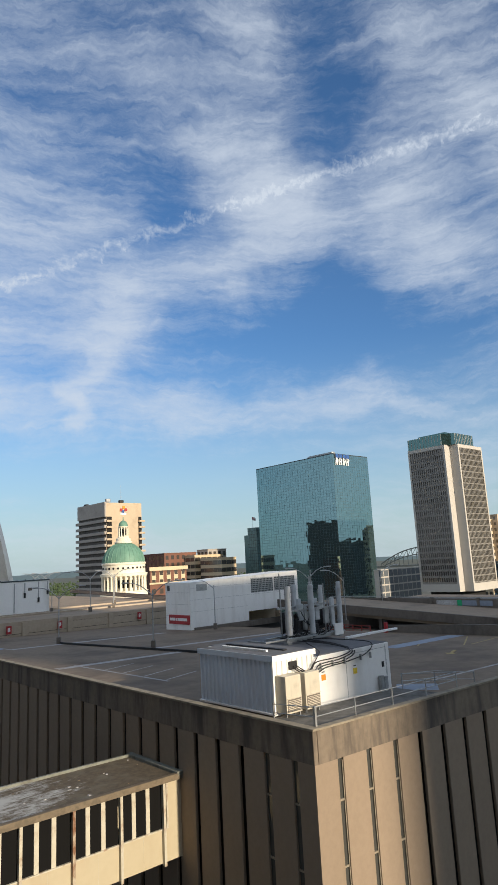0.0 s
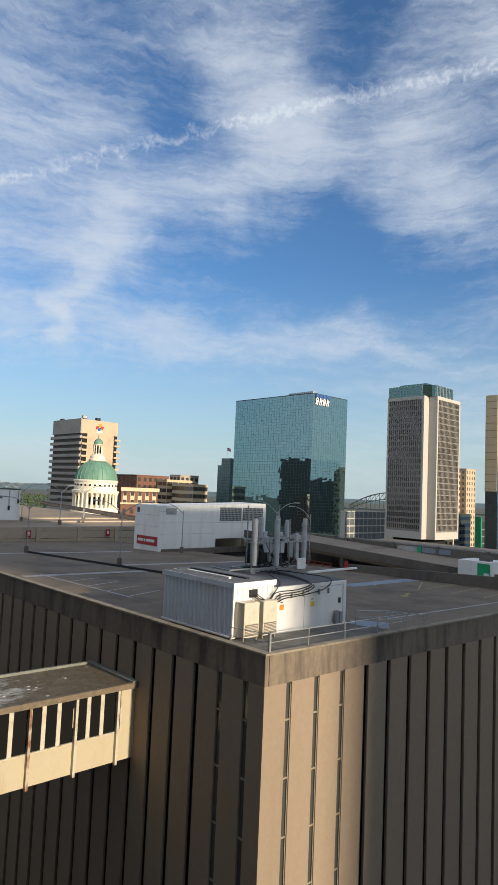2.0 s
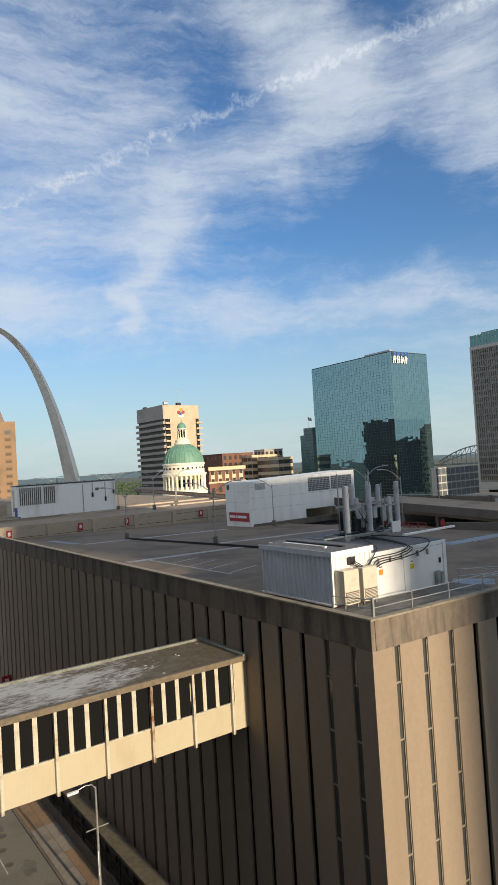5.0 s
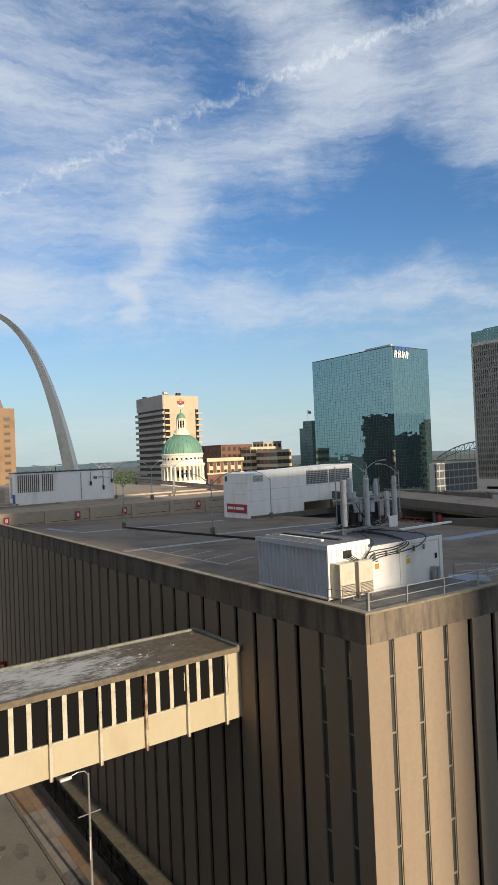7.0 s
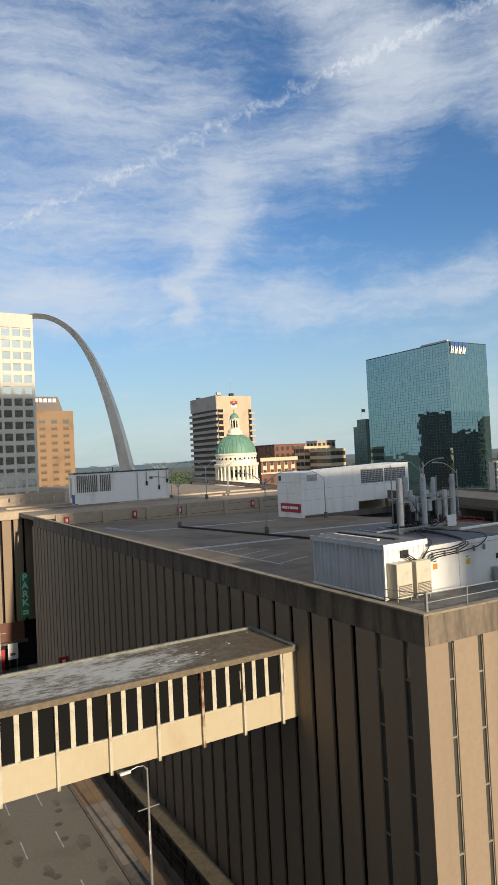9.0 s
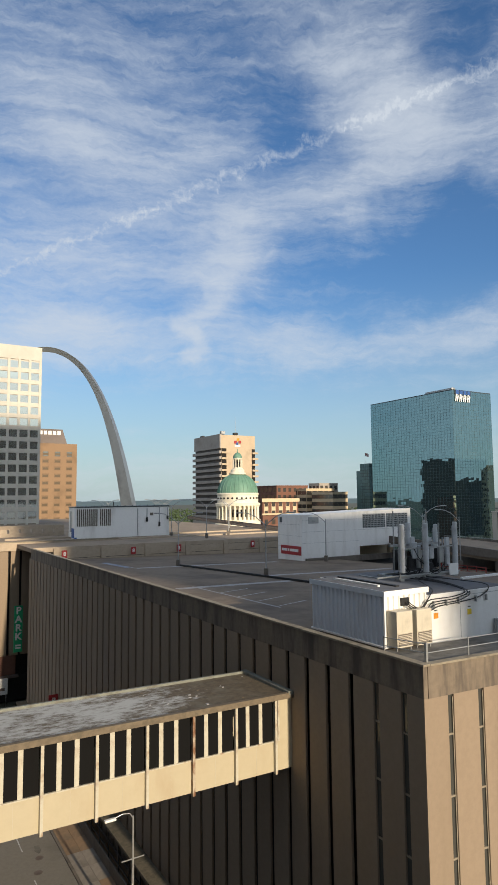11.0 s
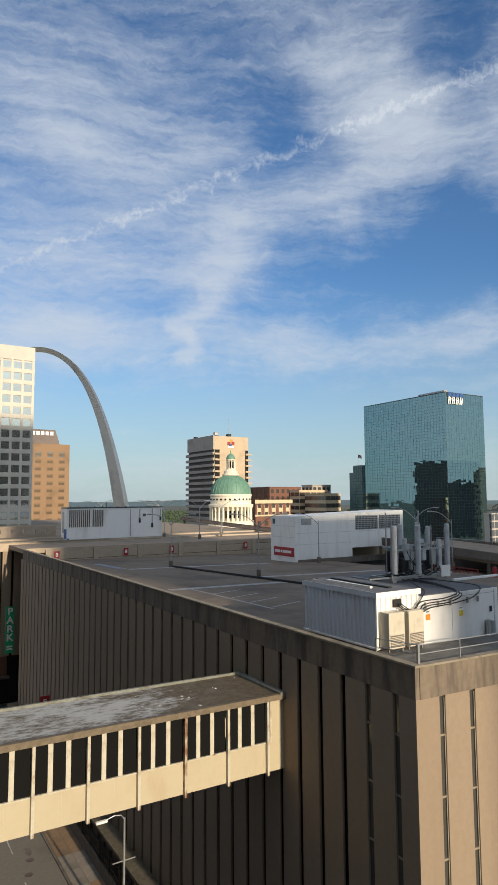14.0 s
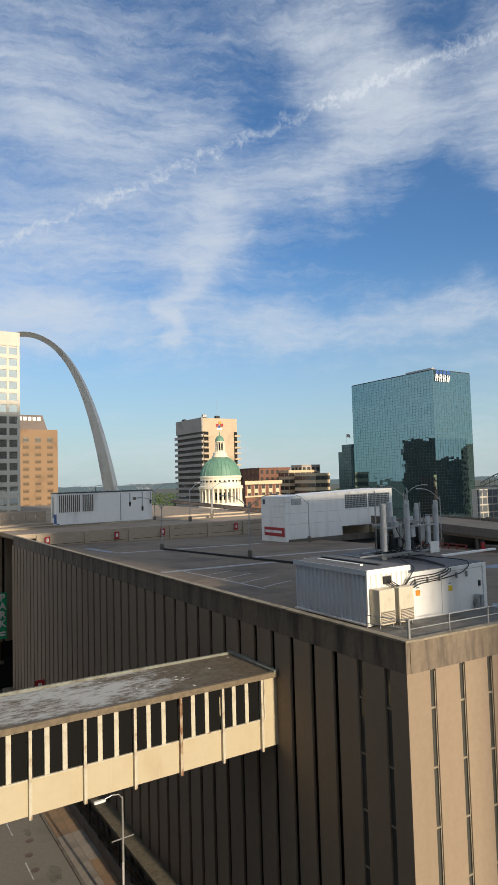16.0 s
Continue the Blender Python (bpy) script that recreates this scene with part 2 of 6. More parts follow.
PALESTRIP = mat("worn_pale_strip", (0.42, 0.41, 0.41), (0.30, 0.285, 0.27), 0.85, grain=2.5, stain=0.35, c=(0.24, 0.205, 0.17), bump=0)
YELLOWLINE = mat("faded_yellow_line", (0.42, 0.32, 0.12), (0.27, 0.21, 0.10), 0.85, grain=4, stain=0.8, bump=0)
BLUEPATCH = mat("pale_blue_coating", (0.26, 0.30, 0.37), (0.22, 0.26, 0.32), 0.8, grain=3, stain=0.4, c=(0.18, 0.2, 0.24))
# Near-black that stands in for shade inside bays and under storeys
DARK = mat("interior_shade_black", (0.012, 0.011, 0.010), rough=0.9, bump=0)
OILSTAIN = mat("oil_stained_asphalt", (0.125, 0.115, 0.097), (0.175, 0.16, 0.133), 0.85, grain=1.6, stain=0.6, c=(0.085, 0.078, 0.066), bump=0.2)
DIRTY = mat("dirty_grey_slab", (0.155, 0.15, 0.135), (0.105, 0.10, 0.09), 0.9, grain=1.8, stain=0.5, c=(0.05, 0.048, 0.042), bump=0.3)
BLACK = mat("black_rubber", (0.015, 0.015, 0.016), rough=0.6, grain=20, bump=0.05)
WHITEPAINT = mat("white_metal_panel", (0.84, 0.83, 0.80), (0.80, 0.79, 0.76), 0.5, grain=2, stain=0.4, c=(0.66, 0.64, 0.60), streak=0.8, bump=0.03)
SHEDMETAL = mat("pale_corrugated_steel", (0.60, 0.65, 0.71), (0.57, 0.62, 0.68), 0.5, metal=0.0, grain=3, stain=0.5, c=(0.55, 0.56, 0.58), streak=0.7, bump=0.03)
SHEDROOF = mat("grey_flat_roof", (0.14, 0.14, 0.145), (0.11, 0.11, 0.115), 0.8, grain=2, stain=0.5)
BEIGEMETAL = mat("beige_metal", (0.55, 0.50, 0.40), (0.50, 0.46, 0.37), 0.5, grain=3, stain=0.8, bump=0.05)
GALV = mat("galvanised_steel", (0.42, 0.43, 0.43), (0.34, 0.35, 0.35), 0.45, metal=0.6, grain=6, stain=1.0, bump=0.05)
ANTENNA = mat("grey_antenna_plastic", (0.55, 0.57, 0.58), (0.5, 0.52, 0.53), 0.5, grain=5, stain=1, bump=0)
CREAM = mat("cream_painted_steel", (0.45, 0.395, 0.275), (0.43, 0.375, 0.26), 0.6, grain=2, stain=0.5, c=(0.40, 0.33, 0.22), streak=0.6, bump=0.05)
CREAMPOST = mat("rusting_cream_paint", (0.50, 0.475, 0.39), (0.45, 0.42, 0.33), 0.6, grain=5, stain=2.2, c=(0.22, 0.11, 0.05), streak=0.5, bump=0.2)
RUSTPOST = mat("rusted_cream_paint", (0.48, 0.44, 0.34), (0.40, 0.33, 0.24), 0.7, grain=5, stain=3.0, c=(0.17, 0.075, 0.035), streak=0.6, bump=0.3, worn=0.36)
BRIDGEROOF = mat("mossy_flat_roof", (0.120, 0.094, 0.062), (0.072, 0.057, 0.038), 0.9, grain=2.4, stain=0.42, c=(0.16, 0.15, 0.12), bump=0.4)
def wear_roof():
    """Brown moss by the garage, giving way to flaking pale coating along the bridge."""
    t = BRIDGEROOF.node_tree
    p = t.nodes["Principled BSDF"]
    moss = p.inputs["Base Color"].links[0].from_socket
    co = t.nodes.new("ShaderNodeTexCoord").outputs["Object"]
    sep = t.nodes.new("ShaderNodeSeparateXYZ")
    t.links.new(co, sep.inputs[0])
    flakes = []
    for scale, stretch in ((0.55, (0.6, 1.4, 1)), (2.6, (0.7, 1.3, 1))):
        mp = t.nodes.new("ShaderNodeMapping")
        mp.inputs["Scale"].default_value = stretch
        t.links.new(co, mp.inputs[0])
        n = node(t, "ShaderNodeTexNoise")
        n.inputs["Scale"].default_value, n.inputs["Detail"].default_value, n.inputs["Roughness"].default_value = scale, 7, 0.68
        t.links.new(mp.outputs[0], n.inputs["Vector"])
        flakes.append(n.outputs[0])
    along = smooth(t, maths(t, "MULTIPLY", sep.outputs[0], -1.0), 1.5, 9.5)
    chance = maths(t, "ADD", maths(t, "ADD", maths(t, "MULTIPLY", flakes[0], 0.8), maths(t, "MULTIPLY", flakes[1], 0.5)), maths(t, "MULTIPLY", along, 0.30))
    pale = node(t, "ShaderNodeMix")
    pale.data_type = "RGBA"
    pale.inputs["B"].default_value = (0.47, 0.48, 0.47, 1)
    t.links.new(moss, pale.inputs["A"])
    t.links.new(maths(t, "MULTIPLY", smooth(t, chance, 0.83, 1.04), 0.85), pale.inputs["Factor"])
    t.links.new(pale.outputs["Result"], p.inputs["Base Color"])


wear_roof()
BRIDGETRIM = mat("rusty_roof_edge", (0.17, 0.135, 0.09), (0.12, 0.095, 0.065), 0.8, grain=3, stain=1.5, c=(0.11, 0.09, 0.06), bump=0.3)
DARKGLASS = glass_mat("dark_window_glass", (0.012, 0.012, 0.012), 0.08, 0.0, 0.5)
DARKGLASS.node_tree.nodes["Principled BSDF"].inputs["Specular IOR Level"].default_value = 0.07
SLITGLASS = glass_mat("grey_slit_glass", (0.10, 0.10, 0.09), 0.1, 0.3, 0.5)
COPPER = mat("green_copper", (0.135, 0.27, 0.195), (0.11, 0.23, 0.165), 0.6, grain=0.5, stain=0.3, c=(0.10, 0.20, 0.15), streak=0.8, bump=0.1)
IVORY = mat("ivory_painted_stone", (0.78, 0.72, 0.58), (0.74, 0.68, 0.54), 0.7, grain=1, stain=0.2, c=(0.62, 0.56, 0.44), streak=0.5, bump=0.05)
STEEL = mat("brushed_stainless_steel", (0.40, 0.42, 0.43), (0.38, 0.40, 0.41), 0.55, metal=0.8, grain=0.3, stain=0.05, bump=0)
BRICK = mat("red_brick", (0.185, 0.088, 0.060), (0.155, 0.075, 0.052), 0.9, grain=2, stain=0.1, bump=0.1)
LIMESTONE = mat("buff_limestone", (0.60, 0.48, 0.32), (0.55, 0.44, 0.29), 0.85, grain=0.7, stain=0.08, c=(0.48, 0.38, 0.26), streak=0.4)
BUFF = mat("buff_precast", (0.50, 0.40, 0.28), (0.47, 0.37, 0.26), 0.85, grain=0.5, stain=0.05)
GREYSLAB = mat("grey_precast", (0.38, 0.35, 0.31), (0.34, 0.31, 0.28), 0.85, grain=0.5, stain=0.05)
ORANGEBRICK = mat("orange_brick", (0.265, 0.172, 0.100), (0.245, 0.158, 0.092), 0.9, grain=1, stain=0.05)
BROWNROOF = mat("brown_metal_roof", (0.13, 0.10, 0.085), rough=0.6, grain=1, stain=0.1)
WHITESTONE = mat("white_precast", (0.47, 0.445, 0.40), (0.445, 0.42, 0.375), 0.8, grain=0.6, stain=0.06, c=(0.43, 0.40, 0.36), streak=0.6)
TEALMULLION = mat("teal_mullion", (0.10, 0.15, 0.155), rough=0.4, metal=0.4, bump=0)
HOTELTRIM = mat("tan_window_trim", (0.21, 0.138, 0.082), rough=0.9, grain=1, bump=0)
MULLION = mat("dark_mullion", (0.06, 0.075, 0.08), rough=0.4, metal=0.4, bump=0)
BRONZE = mat("bronze_mullion", (0.225, 0.212, 0.19), (0.2, 0.188, 0.17), 0.6, metal=0.0, grain=1, stain=0.1, bump=0)
TEALGLASS = glass_mat("blue_green_mirror_glass", (0.215, 0.345, 0.365), 0.02, 0.92, 0.12)
CROWNGLASS = glass_mat("green_crown_glass", (0.10, 0.19, 0.185), 0.05, 0.85, 0.3)
BROWNGLASS = glass_mat("smoky_tower_glass", (0.16, 0.145, 0.13), 0.08, 0.6, 0.5)
# Lighter amber that carries the sun's reflection in its colour
SUNLITGLASS = glass_mat("sunlit_amber_glass", (0.33, 0.305, 0.25), 0.12, 0.75, 0.7)
HOTELGLASS = glass_mat("amber_hotel_glass", (0.17, 0.125, 0.08), 0.15, 0.4, 0.4)
GOLDGLASS = glass_mat("pale_reflective_glass", (0.76, 0.76, 0.68), 0.04, 0.9, 0.2)
GREYGLASS = glass_mat("grey_office_glass", (0.16, 0.18, 0.20), 0.25, 0.3, 0.4)
ROOFLIP = mat("dull_green_grey_metal", (0.20, 0.21, 0.18), (0.15, 0.155, 0.13), 0.7, grain=3, stain=1.2, c=(0.10, 0.09, 0.07), bump=0.2)
ANNEXGLASS = glass_mat("dull_green_glass", (0.115, 0.21, 0.215), 0.45, 0.3, 0.3)
TOWERSTONE = mat("cream_tower_precast", (0.56, 0.53, 0.46), (0.53, 0.50, 0.43), 0.8, grain=0.6, stain=0.06, c=(0.42, 0.39, 0.34), streak=0.6)
# Grey that carries the shade behind the balconies in its colour
SHADEWALL = mat("balcony_shade_grey", (0.12, 0.112, 0.102), rough=0.8, grain=0.5, bump=0)
BLUEGLASS = glass_mat("blue_tower_glass", (0.10, 0.19, 0.32), 0.05, 0.8, 0.4)
RED = mat("red_sign", (0.40, 0.025, 0.03), rough=0.5, bump=0, grain=3)
GREEN = mat("green_sign", (0.02, 0.40, 0.17), (0.018, 0.36, 0.155), 0.5, bump=0, grain=3)
BLUE = mat("blue_sign", (0.03, 0.10, 0.32), rough=0.5, bump=0)
WHITE = mat("white_lettering", (0.82, 0.82, 0.80), rough=0.6, bump=0)
ORANGE = mat("orange_sticker", (0.75, 0.30, 0.02), rough=0.6, bump=0)
YELLOW = mat("yellow_sticker", (0.75, 0.55, 0.03), rough=0.6, bump=0)
LEAF = mat("tree_foliage", (0.055, 0.085, 0.03), (0.04, 0.065, 0.025), 0.9, grain=0.3, stain=0.05, c=(0.03, 0.05, 0.02), bump=0)
# Blue in the hill colour stands for the haze of distance
HILL = mat("hazed_hills", (0.105, 0.155, 0.165), (0.09, 0.14, 0.15), 0.95, grain=0.02, stain=0.003, c=(0.08, 0.125, 0.125), bump=0)
# Pale colour of unseen blocks, set to bounce light into the street
PALECON = mat("pale_bounce_grey", (0.40, 0.395, 0.385), (0.36, 0.355, 0.345), 0.9, grain=0.5, stain=0.05)
# Dark colour of unseen blocks, set for dim bounce and dark reflections
CLOSING = mat("dark_unseen_block", (0.12, 0.10, 0.085), (0.10, 0.085, 0.07), 0.9, grain=0.5, stain=0.05)
MAROON = mat("maroon_car_paint", (0.10, 0.012, 0.02), rough=0.25, grain=8, bump=0)
REDPAINT = mat("faded_red_paint", (0.25, 0.04, 0.03), rough=0.7, grain=4, bump=0)


# ---- building helpers ----
def box(bm, x0, x1, y0, y1, z0, z1, bevel=0.0):
    vs = [bm.verts.new((x, y, z)) for z in (z0, z1) for x, y in ((x0, y0), (x1, y0), (x1, y1), (x0, y1))]
    for f in ((3, 2, 1, 0), (4, 5, 6, 7), (0, 1, 5, 4), (1, 2, 6, 5), (2, 3, 7, 6), (3, 0, 4, 7)):
        bm.faces.new([vs[i] for i in f])
    if bevel:
        edges = {e for v in vs for e in v.link_edges}
        bmesh.ops.bevel(bm, geom=list(edges), offset=bevel, segments=2, affect="EDGES", profile=0.5)
    return vs


def prism(bm, points, z0, z1):
    """An upright prism over a plan; z0 and z1 are numbers or functions of the plan."""
    f0 = z0 if callable(z0) else (lambda x, y: z0)
    f1 = z1 if callable(z1) else (lambda x, y: z1)
    lo = [bm.verts.new((x, y, f0(x, y))) for x, y in points]
    hi = [bm.verts.new((x, y, f1(x, y))) for x, y in points]
    bm.faces.new(lo[::-1]), bm.faces.new(hi)
    for i in range(len(points)):
        j = (i + 1) % len(points)
        bm.faces.new((lo[i], lo[j], hi[j], hi[i]))


def tube(bm, points, r, sides=8, r2=None):
    """A round bar along points, tapering from r to r2."""
    pts = [Vector(p) for p in points]
    rings = []
    for i, p in enumerate(pts):
        d = (pts[min(i + 1, len(pts) - 1)] - pts[max(i - 1, 0)]).normalized()
        a = d.orthogonal().normalized() if abs(d.z) > 0.9 else d.cross(Vector((0, 0, 1))).normalized()
        if abs(d.z) > 0.9:
            a = Vector((1, 0, 0)) - d * d.x
            a.normalize()
        b = d.cross(a)
        rad = r if r2 is None else r + (r2 - r) * i / (len(pts) - 1)
        rings.append([bm.verts.new(p + (a * math.cos(k * 2 * math.pi / sides) + b * math.sin(k * 2 * math.pi / sides)) * rad) for k in range(sides)])
    for p, q in zip(rings, rings[1:]):
        for k in range(sides):
            bm.faces.new((p[k], p[(k + 1) % sides], q[(k + 1) % sides], q[k]))
    bm.faces.new(rings[0][::-1]), bm.faces.new(rings[-1])


def lathe(bm, profile, sides=32, at=(0, 0)):
    """Turned about the upright through at; profile: radius, height from the bottom up."""
    rings = [[bm.verts.new((at[0] + r * math.cos(k * 2 * math.pi / sides), at[1] + r * math.sin(k * 2 * math.pi / sides), z)) for k in range(sides)] for r, z in profile]
    for p, q in zip(rings, rings[1:]):
        for k in range(sides):
            bm.faces.new((p[k], p[(k + 1) % sides], q[(k + 1) % sides], q[k]))
    bm.faces.new(rings[0][::-1]), bm.faces.new(rings[-1])


def mesh_of(name, bm, material):
    me = bpy.data.meshes.new(name)
    bmesh.ops.recalc_face_normals(bm, faces=bm.faces)
    bm.to_mesh(me)
    bm.free()
    me.materials.append(material)
    return me


def part(name, bm, material, parent, label="", kind=""):
    ob = new(name, mesh_of(name, bm, material))
    ob.parent = parent
    return tagged(ob, label=label, kind=kind)


def piece(name, me, parent, x=0, y=0, z=0, rz=0, scale=None):
    ob = new(name, me)
    ob.parent = parent
    ob.matrix_basis = pose(x, y, z, 0, 0, rz) @ (Matrix.Diagonal((*scale, 1)) if scale else Matrix())
    return ob


def boxpart(name, material, parent, x0, x1, y0, y1, z0, z1, bevel=0.0, label=""):
    bm = bmesh.new()
    box(bm, x0, x1, y0, y1, z0, z1, bevel)
    return part(name, bm, material, parent, label)


def boxmesh(name, material, sx, sy, sz, bevel=0.0):
    """A box standing on its base's middle."""
    bm = bmesh.new()
    box(bm, -sx / 2, sx / 2, -sy / 2, sy / 2, 0, sz, bevel)
    return mesh_of(name, bm, material)


def thing(name, m, label, category, group="", kind=""):
    ob = new(name)
    ob.matrix_world = m
    ob.matrix_basis = m
    return tagged(ob, label, category, group, kind)


def solid(name, bm, material, m, label="", category="", group="", kind=""):
    ob = new(name, mesh_of(name, bm, material))
    ob.matrix_basis = m
    return tagged(ob, label, category, group, kind)


def words(text, size, material, parent, m, name="lettering"):
    cu = bpy.data.curves.new(name, "FONT")
    cu.body, cu.size, cu.align_x, cu.align_y, cu.extrude = text, size, "CENTER", "CENTER", 0.01
    cu.offset = size * 0.034
    cu.materials.append(material)
    ob = new(name, cu)
    ob.parent = parent
    ob.matrix_basis = m
    return ob


# The city grid: x along the cross street, y along the street with the skybridge, origin at the garage's corner.
CORNER = (2.39, 32.97)
TURN = 42.0
FRONT = 4.1  # degrees by which the garage's cross-street front turns from square
GRID = pose(CORNER[0], CORNER[1], 0, 0, 0, TURN)


def grid(a, b, z=0, rz=0):
    return GRID @ pose(a, b, z, 0, 0, rz)


def far(az, d, z=0, rz=TURN):
    """A place by its bearing (degrees to the right of straight ahead) and distance from the origin."""
    return pose(d * math.sin(radians(az)), d * math.cos(radians(az)), z, 0, 0, rz)


def deck_z(a, b):
    return 28.85 - 0.022 * a - 0.02 * b


# ---- ground and streets ----
def make_ground():
    bm = bmesh.new()
    ring = [bm.verts.new((4600 * math.cos(k * math.pi / 32), 4600 * math.sin(k * math.pi / 32), 0)) for k in range(64)]
    bm.faces.new(ring)
    solid("ground", bm, GROUND, pose(0, 0, -0.12), "dull green and grey city ground to the horizon", "ground", kind="structure")
    bm = bmesh.new()
    box(bm, -21, -5, -200, 330, -0.3, 0.0)
    solid("road", bm, ASPHALT, grid(0, 0), "patched grey asphalt street below the skybridge", "road", kind="structure")
    bm = bmesh.new()
    box(bm, -4.99, 200, -19, -3, -0.3, -0.004)
    solid("road_2", bm, ASPHALT, grid(0, 0), "grey asphalt cross street beside the garage", "road", kind="structure")
    walkway = thing("pavement", grid(0, 0), "brown and pale paved footway along the garage", "pavement", kind="structure")
    boxpart("kerb", GREYCON, walkway, -5.0, -4.7, -3, 90, -0.3, 0.15, 0.03)
    base = boxmesh("slab", PAVING, 1.48, 2.98, 0.13)
    pale = boxmesh("pale_slab", PAVINGPALE, 1.48, 2.98, 0.13)
    dull = boxmesh("dull_slab", DIRTY, 1.48, 2.98, 0.13)
    for i in range(3):
        for j in range(30):
            kind = (dull if j < 12 else pale if j < 16 or j > 18 else base) if i == 0 else (pale if j in (14, 15) and i == 1 else base)
            piece("slab", kind, walkway, -3.95 + 1.5 * i, 0 + 3.0 * j, 0.0)
    boxpart("bedding", GREYCON, walkway, -4.7, 0, -3, 90, -0.3, 0.0)
    other = thing("pavement_2", grid(0, 0), "pale concrete footway across the street", "pavement", kind="structure")
    boxpart("slab", PAVINGPALE, other, -25, -21, -200, 330, -0.3, 0.15)


make_ground()


def oil_stains():
    rng = random.Random(31)
    for a, b, r in ((-6.6, 40.6, 1.3), (-6.2, 36.0, 0.9), (-6.1, 32.4, 1.2), (-6.4, 28.0, 1.4), (-7.0, 49.6, 0.7), (-10.6, 38.0, 0.9), (-10.4, 33.0, 0.8), (-12.8, 41.3, 0.9)):
        bm = bmesh.new()
        n = 26
        ring = []
        turn, lobe = rng.uniform(0, 6), rng.uniform(0.1, 0.22)
        for k in range(n):
            w = k * 2 * math.pi / n
            q = r * (0.85 + lobe * math.sin(2 * w + turn) + 0.09 * math.sin(5 * w + 2 * turn) + rng.uniform(-0.04, 0.04))
            ring.append((q * 0.65 * math.cos(w), q * 1.25 * math.sin(w)))
        prism(bm, ring, 0.0, 0.004)
        solid("oil_stain", bm, OILSTAIN, grid(a, b, 0.001), "dark ragged oil stain on the asphalt", "stain", "oil stains")


oil_stains()


def road_marks():
    k = 0
    for a in (-8.5, -11.9, -15.4):
        for b in range(24, 330, 9):
            bm = bmesh.new()
            box(bm, -0.06, 0.06, -1.6, 1.6, 0.0, 0.008)
            solid("lane_dash", bm, WHITELINE, grid(a, b + (a * 7) % 3, 0.0), "worn white lane dash on the asphalt", "lane marking", "lane dashes")
            if b > 120:
                break
    for a, b in ((-7.2, 47.8), (-7.9, 45.2), (-8.0, 42.3), (-10.8, 37.8), (-10.2, 36.8), (-12.6, 41.5), (-12.9, 45.0)):
        bm = bmesh.new()
        lathe(bm, [(0.42, 0.0), (0.42, 0.012), (0.36, 0.012), (0.34, 0.006), (0.05, 0.006)], 20)
        solid("manhole_cover", bm, BROWNROOF, grid(a, b, 0.0), "dark iron manhole cover in the road", "manhole cover", "manhole covers")


road_marks()


# ---- the near parking garage ----
def front(a, b):
    """A place on the cross-street front, a metres from the corner and b metres in."""
    q = radians(-FRONT)
    return a * math.cos(q) - b * math.sin(q), a * math.sin(q) + b * math.cos(q)


